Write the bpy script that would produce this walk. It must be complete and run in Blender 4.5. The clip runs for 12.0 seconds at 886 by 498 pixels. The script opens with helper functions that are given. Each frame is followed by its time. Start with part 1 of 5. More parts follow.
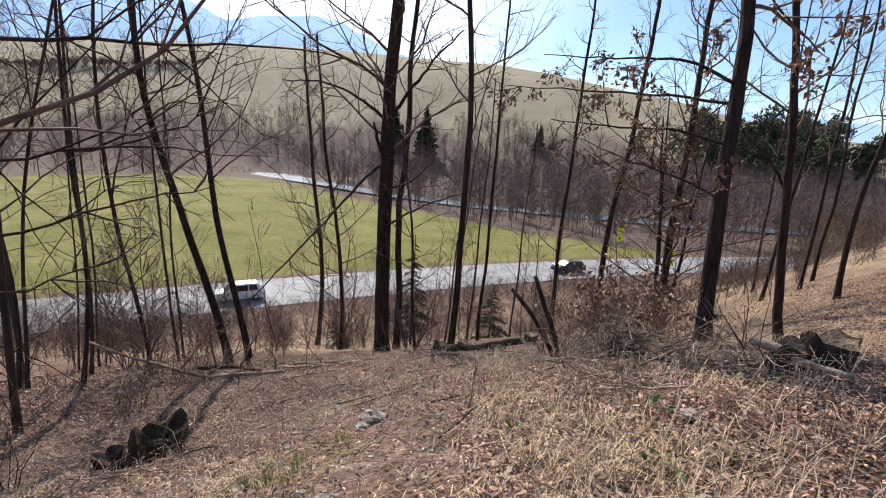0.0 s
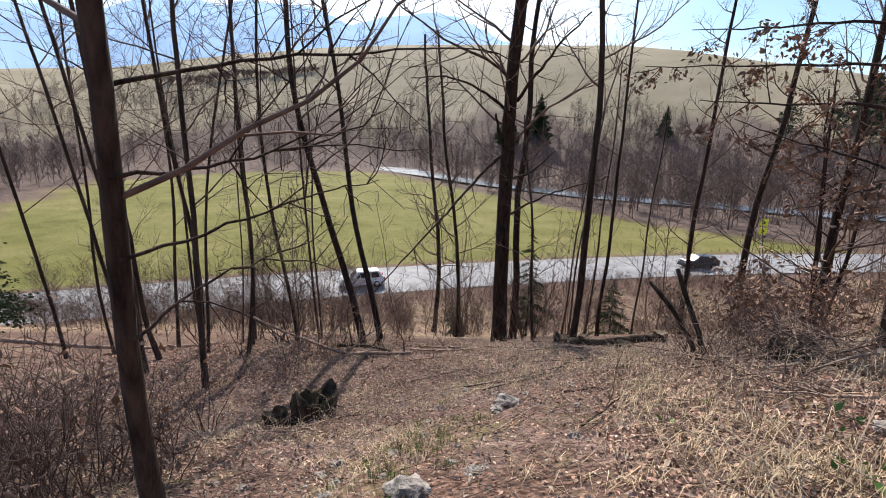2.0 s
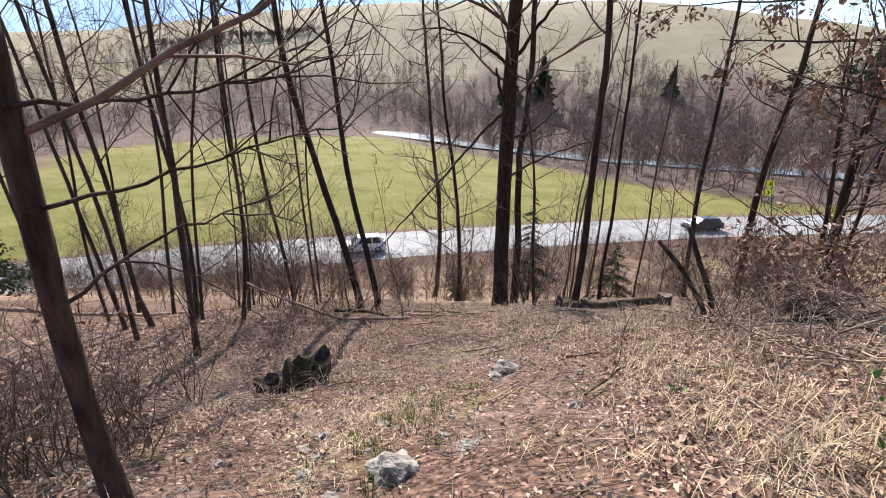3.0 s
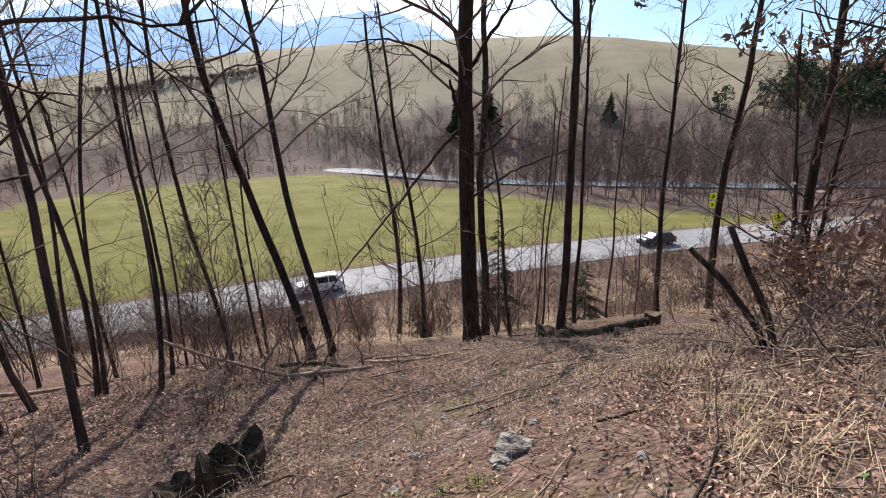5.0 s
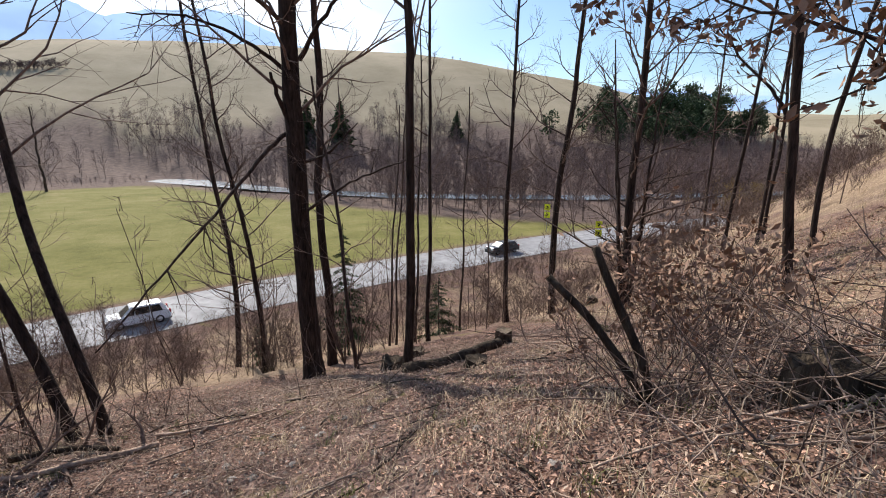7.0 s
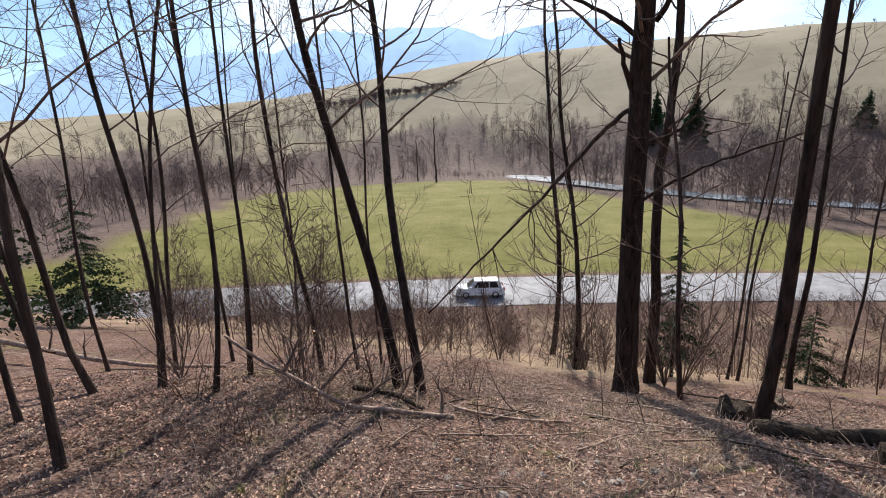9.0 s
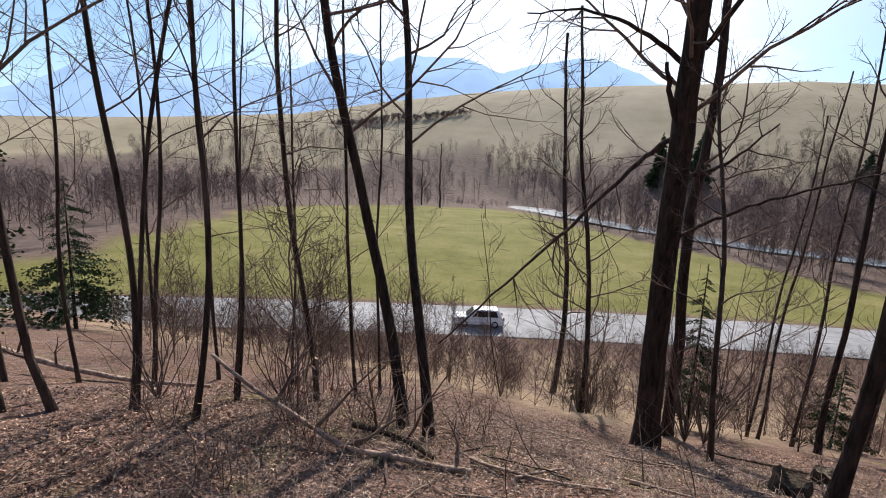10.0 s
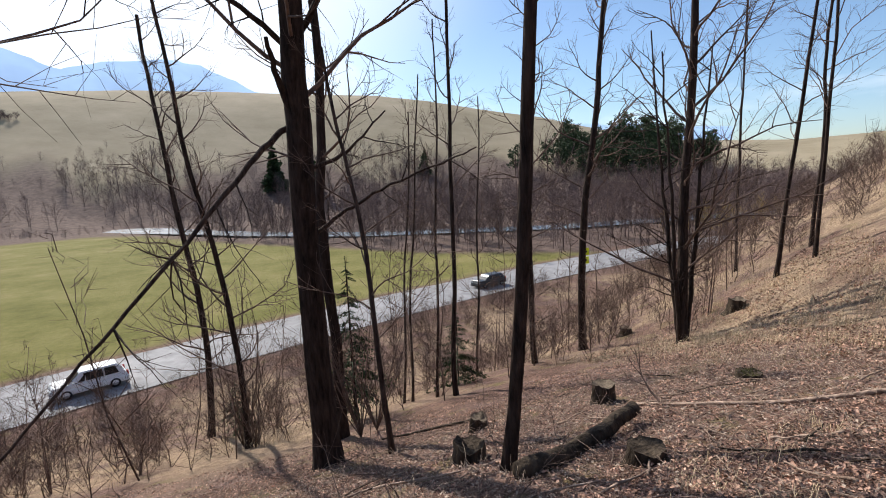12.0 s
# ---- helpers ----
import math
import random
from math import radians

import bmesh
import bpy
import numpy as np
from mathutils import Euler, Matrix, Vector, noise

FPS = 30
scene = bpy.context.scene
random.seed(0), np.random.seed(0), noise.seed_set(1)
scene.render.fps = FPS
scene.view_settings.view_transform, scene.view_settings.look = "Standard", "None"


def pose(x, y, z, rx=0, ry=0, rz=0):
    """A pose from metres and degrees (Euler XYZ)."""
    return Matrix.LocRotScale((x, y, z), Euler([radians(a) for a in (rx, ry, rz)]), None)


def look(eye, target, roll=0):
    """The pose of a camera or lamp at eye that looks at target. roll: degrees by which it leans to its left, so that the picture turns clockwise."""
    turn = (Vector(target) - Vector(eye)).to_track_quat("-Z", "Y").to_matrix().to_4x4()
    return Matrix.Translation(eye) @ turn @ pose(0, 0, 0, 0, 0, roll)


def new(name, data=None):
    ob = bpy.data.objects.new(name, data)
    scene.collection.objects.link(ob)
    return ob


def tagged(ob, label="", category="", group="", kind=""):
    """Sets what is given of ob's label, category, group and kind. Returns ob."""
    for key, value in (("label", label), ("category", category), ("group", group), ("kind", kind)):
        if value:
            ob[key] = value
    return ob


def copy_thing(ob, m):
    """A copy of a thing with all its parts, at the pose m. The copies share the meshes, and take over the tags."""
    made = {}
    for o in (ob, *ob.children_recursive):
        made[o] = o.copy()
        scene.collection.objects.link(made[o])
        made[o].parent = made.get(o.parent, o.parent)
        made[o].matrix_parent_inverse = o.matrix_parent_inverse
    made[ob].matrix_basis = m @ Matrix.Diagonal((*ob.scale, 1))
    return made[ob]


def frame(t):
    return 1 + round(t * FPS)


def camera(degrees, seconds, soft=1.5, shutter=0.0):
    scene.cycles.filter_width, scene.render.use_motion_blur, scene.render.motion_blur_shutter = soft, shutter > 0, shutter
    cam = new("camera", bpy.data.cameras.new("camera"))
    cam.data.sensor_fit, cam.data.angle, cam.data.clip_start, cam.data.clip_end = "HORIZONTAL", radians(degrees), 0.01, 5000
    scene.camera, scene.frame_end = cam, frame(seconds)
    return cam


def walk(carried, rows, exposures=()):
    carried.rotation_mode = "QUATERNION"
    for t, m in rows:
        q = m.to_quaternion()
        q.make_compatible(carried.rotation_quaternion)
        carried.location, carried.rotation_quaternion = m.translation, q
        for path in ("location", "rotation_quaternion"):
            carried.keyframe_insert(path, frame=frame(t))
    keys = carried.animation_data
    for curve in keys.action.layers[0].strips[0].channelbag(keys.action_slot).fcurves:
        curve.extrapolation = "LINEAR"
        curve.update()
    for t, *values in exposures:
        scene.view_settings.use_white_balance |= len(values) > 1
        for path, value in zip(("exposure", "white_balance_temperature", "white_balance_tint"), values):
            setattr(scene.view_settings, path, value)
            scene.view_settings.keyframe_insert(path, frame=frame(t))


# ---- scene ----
cam = camera(87.0, 12.0, soft=1.0)
# seconds, eye, target, roll of the carried camera
PATH = [
    (0.0, (-0.018, 0.265, 1.321), (0.002, 2.219, 0.896), 3.7),
    (0.5, (-0.010, 0.249, 1.326), (0.111, 2.212, 0.967), 2.0),
    (1.0, (-0.049, 0.220, 1.334), (-0.053, 2.188, 0.976), 2.3),
    (1.5, (-0.173, 0.131, 1.354), (-0.376, 2.080, 0.953), 2.1),
    (2.0, (-0.261, 0.123, 1.309), (-0.706, 2.013, 0.828), 1.3),
    (2.5, (-0.252, 0.285, 1.255), (-0.749, 2.140, 0.693), -0.2),
    (3.0, (-0.255, 0.458, 1.156), (-0.697, 2.306, 0.533), 0.7),
    (3.2, (-0.289, 0.574, 1.120), (-0.707, 2.422, 0.479), 0.9),
    (4.8, (-0.630, 1.615, 0.725), (-0.905, 3.528, 0.213), -0.8),
    (5.0, (-0.620, 1.774, 0.690), (-0.896, 3.693, 0.197), -2.0),
    (5.5, (-0.621, 2.107, 0.624), (-0.730, 4.056, 0.188), -1.0),
    (6.0, (-0.600, 2.400, 0.660), (-0.427, 4.356, 0.281), 1.1),
    (6.5, (-0.434, 2.803, 0.552), (-0.118, 4.732, 0.132), 0.2),
    (6.7, (-0.346, 2.964, 0.528), (0.045, 4.872, 0.076), 0.5),
    (8.3, (-0.122, 3.712, 0.337), (-0.707, 5.576, -0.092), 0.2),
    (8.5, (-0.190, 3.880, 0.290), (-0.877, 5.699, -0.174), 2.0),
    (9.0, (-0.337, 4.320, 0.104), (-1.319, 6.007, -0.333), -1.7),
    (9.5, (-0.658, 4.536, -0.030), (-1.745, 6.171, -0.413), -0.5),
    (10.0, (-1.020, 4.790, -0.085), (-2.007, 6.498, -0.415), 2.6),
    (10.5, (-1.272, 5.368, -0.235), (-1.880, 7.230, -0.639), -5.0),
    (11.0, (-1.388, 5.901, -0.303), (-1.402, 7.854, -0.735), -7.7),
    (11.5, (-1.351, 6.144, -0.292), (-1.024, 8.078, -0.682), -5.5),
    (12.0, (-1.321, 6.211, -0.254), (-0.862, 8.134, -0.553), -2.4),
]
walk(cam, [(t, look(eye, target, roll)) for t, eye, target, roll in PATH],
     [(0.0, 0.78), (1.5, 0.72), (2.5, 1.02), (3.0, 1.22), (3.2, 1.22), (5.0, 0.74), (6.5, 0.68), (8.5, 0.76), (9.5, 0.72), (10.5, 0.54), (12.0, 0.56)])

# ---- daylight ----
SUN_AZ, SUN_EL = radians(-22.0), radians(40.0)
world = bpy.data.worlds.new("sky")
scene.world = world
world.use_nodes = True
wn, wl = world.node_tree.nodes, world.node_tree.links
sky = wn.new("ShaderNodeTexSky")
sky.sky_type, sky.sun_disc = "NISHITA", False
sky.sun_elevation, sky.sun_rotation = SUN_EL, SUN_AZ
sky.air_density, sky.dust_density, sky.ozone_density = 1.0, 0.7, 4.5
# thin white cloud, plus a white glow painted into the sky round the sun
wco, wmap, wno, wramp, wsep = wn.new("ShaderNodeTexCoord"), wn.new("ShaderNodeMapping"), wn.new("ShaderNodeTexNoise"), wn.new("ShaderNodeValToRGB"), wn.new("ShaderNodeSeparateXYZ")
wmap.inputs["Scale"].default_value = (1, 1, 3.2)
wmap.inputs["Location"].default_value = (2.1, 0.6, 0.4)
wno.inputs["Scale"].default_value, wno.inputs["Detail"].default_value, wno.inputs["Roughness"].default_value = 1.7, 6, 0.55
wramp.color_ramp.elements[0].position, wramp.color_ramp.elements[1].position = 0.54, 0.8
wl.new(wco.outputs["Generated"], wmap.inputs[0])
wl.new(wmap.outputs[0], wno.inputs["Vector"])
wl.new(wno.outputs[0], wramp.inputs[0])
wmix = wn.new("ShaderNodeMix")
wmix.data_type = "RGBA"
wmix.inputs[7].default_value = (8.2, 8.6, 9.2, 1)
wdot, wglow, wadd = wn.new("ShaderNodeVectorMath"), wn.new("ShaderNodeMapRange"), wn.new("ShaderNodeMath")
wdot.operation, wadd.operation, wadd.use_clamp = "DOT_PRODUCT", "ADD", True
wdot.inputs[1].default_value = (math.sin(SUN_AZ) * math.cos(SUN_EL), math.cos(SUN_AZ) * math.cos(SUN_EL), math.sin(SUN_EL))
wglow.interpolation_type = "SMOOTHSTEP"
wglow.inputs[1].default_value, wglow.inputs[2].default_value, wglow.inputs[3].default_value, wglow.inputs[4].default_value = 0.72, 0.94, 0.0, 0.6
wl.new(wco.outputs["Generated"], wdot.inputs[0])
wl.new(wdot.outputs["Value"], wglow.inputs[0])
wl.new(wramp.outputs[0], wadd.inputs[0])
wl.new(wglow.outputs[0], wadd.inputs[1])
wl.new(wadd.outputs[0], wmix.inputs[0])
wl.new(sky.outputs[0], wmix.inputs[6])
wl.new(wmix.outputs[2], wn["Background"].inputs[0])
wn["Background"].inputs[1].default_value = 0.108
sun = new("sun", bpy.data.lights.new("sun", "SUN"))
sun.data.energy, sun.data.angle, sun.data.color = 4.6, radians(0.6), (1.0, 0.95, 0.88)
SUN_DIR = Vector((math.sin(SUN_AZ) * math.cos(SUN_EL), math.cos(SUN_AZ) * math.cos(SUN_EL), math.sin(SUN_EL)))
sun.matrix_world = look(SUN_DIR * 100, (0, 0, 0))

rng = np.random.default_rng(7)


# ---- materials ----
def material(name, dark, light, scale=4.0, rough=0.9, bump=0.3, bump_scale=None, stretch=(1, 1, 1), third=None, vary=0.0, spec=0.2):
    m = bpy.data.materials.new(name)
    m.use_nodes = True
    n, l = m.node_tree.nodes, m.node_tree.links
    b = n["Principled BSDF"]
    b.inputs["Roughness"].default_value = rough
    b.inputs["Specular IOR Level"].default_value = spec
    co, mp = n.new("ShaderNodeTexCoord"), n.new("ShaderNodeMapping")
    mp.inputs["Scale"].default_value = stretch
    l.new(co.outputs["Object"], mp.inputs[0])
    a, ramp = n.new("ShaderNodeTexNoise"), n.new("ShaderNodeValToRGB")
    a.inputs["Scale"].default_value, a.inputs["Detail"].default_value, a.inputs["Roughness"].default_value = scale, 6, 0.65
    l.new(mp.outputs[0], a.inputs["Vector"])
    e = ramp.color_ramp.elements
    e[0].position, e[0].color = 0.32, (*dark, 1)
    e[1].position, e[1].color = 0.68, (*light, 1)
    if third:
        x = e.new(0.52)
        x.color = (*third, 1)
    l.new(a.outputs[0], ramp.inputs[0])
    out = ramp.outputs[0]
    # slow change over the whole surface
    big, mix = n.new("ShaderNodeTexNoise"), n.new("ShaderNodeMix")
    big.inputs["Scale"].default_value, big.inputs["Detail"].default_value = scale * 0.13, 3
    mix.data_type, mix.blend_type = "RGBA", "MULTIPLY"
    mix.inputs[0].default_value = 0.55
    l.new(mp.outputs[0], big.inputs["Vector"])
    wide = n.new("ShaderNodeMapRange")
    wide.inputs[1].default_value, wide.inputs[2].default_value, wide.inputs[3].default_value, wide.inputs[4].default_value = 0.3, 0.7, 0.55, 1.25
    l.new(big.outputs[0], wide.inputs[0])
    l.new(out, mix.inputs[6])
    l.new(wide.outputs[0], mix.inputs[7])
    out = mix.outputs[2]
    if vary:
        g, mr, mm = n.new("ShaderNodeNewGeometry"), n.new("ShaderNodeMapRange"), n.new("ShaderNodeMix")
        mr.inputs[3].default_value, mr.inputs[4].default_value = 1 - vary, 1 + vary
        mm.data_type, mm.blend_type = "RGBA", "MULTIPLY"
        mm.inputs[0].default_value = 1
        l.new(g.outputs["Random Per Island"], mr.inputs[0])
        l.new(out, mm.inputs[6])
        l.new(mr.outputs[0], mm.inputs[7])
        out = mm.outputs[2]
    l.new(out, b.inputs["Base Color"])
    if bump:
        f, bp = n.new("ShaderNodeTexNoise"), n.new("ShaderNodeBump")
        f.inputs["Scale"].default_value, f.inputs["Detail"].default_value = bump_scale or scale * 4, 5
        l.new(mp.outputs[0], f.inputs["Vector"])
        l.new(f.outputs[0], bp.inputs["Height"])
        bp.inputs["Strength"].default_value, bp.inputs["Distance"].default_value = bump, 0.05
        l.new(bp.outputs[0], b.inputs["Normal"])
    return m


BARK = material("bark", (0.015, 0.0108, 0.0088), (0.074, 0.05, 0.039), 14, 0.95, 0.9, 30, (1, 1, 0.18), spec=0.1)
BARK_GREY = material("bark_grey", (0.022, 0.016, 0.0135), (0.105, 0.074, 0.059), 12, 0.95, 0.8, 28, (1, 1, 0.2), spec=0.1)
TWIG = material("twig", (0.0709, 0.048, 0.0391), (0.207, 0.143, 0.113), 6, 0.9, 0, vary=0.3, spec=0.1)
BRUSH = material("brush", (0.095, 0.068, 0.062), (0.225, 0.163, 0.146), 0.6, 0.95, 0, vary=0.35, spec=0.05)
DEADWOOD = material("deadwood", (0.142, 0.095, 0.07), (0.458, 0.335, 0.258), 9, 0.9, 0.6, 25, (1, 1, 1), vary=0.3, spec=0.1)
STUMP = material("stump_wood", (0.022, 0.016, 0.012), (0.1, 0.075, 0.053), 9, 0.95, 0.9, 25, (1, 1, 0.3), spec=0.1)
CUT = material("cut_wood", (0.09, 0.065, 0.045), (0.22, 0.17, 0.12), 18, 0.9, 0.6, 40)
LEAF = material("dry_leaf", (0.185, 0.1, 0.07), (0.501, 0.31, 0.221), 5, 0.7, 0, vary=0.7, spec=0.25)
HANG_LEAF = material("hanging_leaf", (0.16, 0.085, 0.052), (0.4, 0.24, 0.155), 5, 0.7, 0, vary=0.4, spec=0.25)
STRAW = material("straw", (0.33, 0.235, 0.135), (0.6, 0.47, 0.31), 6, 0.8, 0, vary=0.35)
GRASS = material("grass_blade", (0.08, 0.1, 0.02), (0.2, 0.22, 0.06), 6, 0.7, 0, vary=0.3)
NEEDLE = material("needles", (0.018, 0.034, 0.014), (0.07, 0.1, 0.04), 3, 0.7, 0, vary=0.4)
YELLOW_BUD = material("yellow_bud", (0.2, 0.16, 0.03), (0.42, 0.34, 0.07), 5, 0.7, 0, vary=0.3)
STONE = material("stone", (0.13, 0.11, 0.095), (0.34, 0.3, 0.265), 12, 0.85, 0.6, 30, vary=0.25)
MOSS = material("moss", (0.05, 0.055, 0.015), (0.16, 0.15, 0.05), 25, 0.95, 0.8, 60)
ROAD = material("road_surface", (0.15, 0.146, 0.15), (0.27, 0.262, 0.265), 0.8, 0.8, 0.3, 20, spec=0.4)
CAR_WHITE = material("white_paint", (0.74, 0.74, 0.74), (0.8, 0.8, 0.8), 2, 0.3, 0, spec=0.5)
CAR_DARK = material("dark_paint", (0.03, 0.034, 0.04), (0.045, 0.05, 0.055), 2, 0.3, 0, spec=0.5)
GLASS_DARK = material("car_glass", (0.01, 0.012, 0.014), (0.02, 0.022, 0.025), 2, 0.08, 0, spec=0.6)
RUBBER = material("rubber", (0.012, 0.012, 0.012), (0.025, 0.025, 0.025), 8, 0.8, 0)
RIM = material("rim_metal", (0.35, 0.35, 0.36), (0.5, 0.5, 0.5), 4, 0.35, 0)
YELLOW = material("yellow_sign", (0.72, 0.78, 0.02), (0.85, 0.9, 0.05), 3, 0.5, 0)
BLACK = material("black_mark", (0.02, 0.02, 0.02), (0.03, 0.03, 0.03), 3, 0.6, 0)
LAMP = material("lamp_lens", (0.5, 0.5, 0.5), (0.7, 0.7, 0.7), 3, 0.15, 0)


# distant haze is put into the colour, which glows by emission
def haze_glow(name, colour, glow):
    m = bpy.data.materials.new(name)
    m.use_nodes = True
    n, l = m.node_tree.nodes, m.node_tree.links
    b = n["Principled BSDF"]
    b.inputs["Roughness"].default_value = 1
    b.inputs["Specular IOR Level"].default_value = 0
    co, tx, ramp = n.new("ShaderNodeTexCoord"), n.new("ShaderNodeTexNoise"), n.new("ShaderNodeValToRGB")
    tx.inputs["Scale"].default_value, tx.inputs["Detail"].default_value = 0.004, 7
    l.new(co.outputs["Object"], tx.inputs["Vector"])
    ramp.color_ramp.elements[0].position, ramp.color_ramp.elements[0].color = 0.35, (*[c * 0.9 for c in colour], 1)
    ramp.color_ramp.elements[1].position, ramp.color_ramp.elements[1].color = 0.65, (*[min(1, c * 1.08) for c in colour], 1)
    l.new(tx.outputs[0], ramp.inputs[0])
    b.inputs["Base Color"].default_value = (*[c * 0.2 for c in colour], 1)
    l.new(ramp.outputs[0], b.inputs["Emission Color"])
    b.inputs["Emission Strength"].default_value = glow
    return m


# air haze over the mountains painted as a blue emissive colour
MOUNTAIN_HAZE = haze_glow("mountain_haze_glow", (0.36, 0.52, 0.8), 0.76)

# ---- the lie of the land ----
SLOPE = (0.05787, 0.12618, -0.30652, -0.00081, -0.00093, -0.00299)
BUMPS = [(-0.6, 4.8, -0.1), (-0.7, 5.6, -0.23), (-3.7, 6.2, -0.25), (2.4, 3.9, 0.5), (-1.8, 14.8, -0.31), (0.4, 11.0, 0.07), (-7.6, 28.7, 0.18), (-4.7, 22.3, -0.36), (5.8, 21.8, 0.06), (8.1, 22.1, 0.15), (-4.4, 10.0, 0.14), (3.7, 14.2, 0.00), (9.1, 18.0, -0.20), (8.2, 10.5, -0.17), (-7.6, 7.4, 0.28), (-6.9, 5.5, -0.05), (-10.0, 8.0, -0.17)]


def bend(x):
    left = np.clip(-x - 6, 0, None)
    return np.where(x < -6, 36 + 36 * (1 - np.exp(-left / 3)), np.where(x > 8, 16 * np.abs(x) - 64, x * x))


def slope_height(x, y):
    a, b, c, d, e, f = SLOPE
    z = a + b * x + c * y + d * x * y + e * bend(x) + f * y * y
    for bx, by, h in BUMPS + [(1.5, 5.8, 0.25)]:
        z = z + h * np.exp(-((x - bx) ** 2 + (y - by) ** 2) / 11.52)
    z = z - 0.36 * np.exp(-((x + 3.8) ** 2 + (y - 6.2) ** 2) / 3.5)
    return z + 0.33 * np.logaddexp(0, (x - 9.5) * 1.5) / 1.5


def road_off(x, y):
    """Metres across the road from its middle line, far side plus."""
    xc = np.clip(x, -120, 110)
    return (y - (54.4 + 0.5 * xc - 0.0022 * xc * xc)) / np.sqrt(1 + (0.5 - 0.0044 * xc) ** 2)


RIVER = np.array([(-420, 350), (-290, 318), (-200, 286), (-160, 270), (-135, 255), (-92, 222), (-66, 196), (-38, 170), (-24, 157), (8, 136), (60, 122), (140, 122), (280, 150)], float)
FIELD = np.array([(-420, 60), (-142, 78), (-128, 110), (-118, 140), (-100, 163), (-76, 176), (-60, 172), (-40, 148), (-21, 128), (2, 107), (18, 92), (31, 86), (45, 78), (110, 74)], float)


def off_line(line, x, y):
    return np.interp(x, line[:, 0], line[:, 1])


def near_line(line, x, y):
    best = np.full(np.shape(x), 1e9)
    for (ax, ay), (bx, by) in zip(line[:-1], line[1:]):
        ux, uy = bx - ax, by - ay
        s = np.clip(((x - ax) * ux + (y - ay) * uy) / (ux * ux + uy * uy), 0, 1)
        best = np.minimum(best, np.hypot(x - ax - s * ux, y - ay - s * uy))
    return best


def smooth(a, b, v):
    s = np.clip((v - a) / (b - a), 0, 1)
    return s * s * (3 - 2 * s)


CREST_AZ = np.array([-180, -95, -75, -60, -47, -36, -27, -19, -10, -2, 6, 12, 18, 25, 30, 38, 50, 80, 180], float)
CREST_EL = np.array([1.0, 1.0, 2.6, 4.0, 5.3, 7.5, 8.8, 9.4, 9.6, 9.6, 9.5, 8.8, 7.6, 6.3, 4.9, 3.0, 2.2, 3.0, 1.0])


def height(x, y):
    x, y = np.asarray(x, float), np.asarray(y, float)
    across = road_off(x, y)
    near = slope_height(np.clip(x, -60, 60), np.clip(y, -40, 70))
    near = np.minimum(near, -14 + 0.62 * np.clip(-across - 5.4, 0, None) + 0.35 * np.clip(x - 45, 0, None) * (across < -5.2))
    floor = -14.15 + 0.12 * np.sin(x * 0.05 + 1) * np.cos(y * 0.04)
    floor = floor - 1.5 * np.exp(-(near_line(RIVER, x, y) / 8.5) ** 4)
    k = 0.7
    z = np.where(across > -5.2, floor, np.logaddexp(near / k, floor / k) * k)
    on_road = 1 - smooth(4.5, 6.2, np.abs(across))
    z = z * (1 - on_road) - 14.06 * on_road
    d, az = np.hypot(x, y), np.degrees(np.arctan2(x, y))
    el = np.interp(az, CREST_AZ, CREST_EL)
    top = 1.6 + 520 * np.tan(np.radians(el)) + 14
    rise = smooth(0, 1, np.clip((d - 215) / 305, 0, 1)) * 0.75 + np.clip((d - 215) / 305, 0, 1) * 0.25
    hill = top * rise * (1 - 0.5 * smooth(560, 1500, d)) * smooth(60, 160, y + 0.5 * d)
    return z + hill + 1.2 * np.sin(x * 0.013) * np.sin(y * 0.017 + 2) * smooth(260, 400, d)


def ground_at(x, y):
    return float(height(np.array([x]), np.array([y]))[0])


# ---- builders ----
class Buf:
    """Gathers tubes and faces for one mesh."""

    def __init__(self):
        self.v, self.f, self.n = [], [], 0

    def add(self, verts, faces):
        self.v.append(np.asarray(verts, float).reshape(-1, 3))
        self.f.append([tuple(i + self.n for i in q) for q in faces])
        self.n += len(self.v[-1])

    def tube(self, pts, radii, sides, rough=0.0, cap=False):
        pts, radii = np.asarray(pts, float), np.asarray(radii, float)
        tan = np.gradient(pts, axis=0)
        tan /= np.linalg.norm(tan, axis=1, keepdims=True) + 1e-9
        ref = np.where(np.abs(tan[:, 2:3]) > 0.9, [[1.0, 0, 0]], [[0, 0, 1.0]])
        u = np.cross(tan, ref)
        u /= np.linalg.norm(u, axis=1, keepdims=True) + 1e-9
        if len(u) > 1:
            for i in range(1, len(u)):
                w = u[i - 1] - tan[i] * (u[i - 1] @ tan[i])
                u[i] = w / (np.linalg.norm(w) + 1e-9)
        w = np.cross(tan, u)
        a = np.arange(sides) * 2 * np.pi / sides
        r = radii[:, None] * (1 + rough * rng.standard_normal((len(pts), sides)))
        ring = pts[:, None] + r[..., None] * (np.cos(a)[None, :, None] * u[:, None] + np.sin(a)[None, :, None] * w[:, None])
        faces = []
        for i in range(len(pts) - 1):
            for j in range(sides):
                k = (j + 1) % sides
                faces.append((i * sides + j, i * sides + k, (i + 1) * sides + k, (i + 1) * sides + j))
        if cap:
            faces.append(tuple(range((len(pts) - 1) * sides, len(pts) * sides)))
            faces.append(tuple(range(sides))[::-1])
        self.add(ring.reshape(-1, 3), faces)

    def mesh(self, name):
        me = bpy.data.meshes.new(name)
        faces = [q for b in self.f for q in b]
        me.from_pydata(np.concatenate(self.v).tolist() if self.v else [], [], faces)
        return me


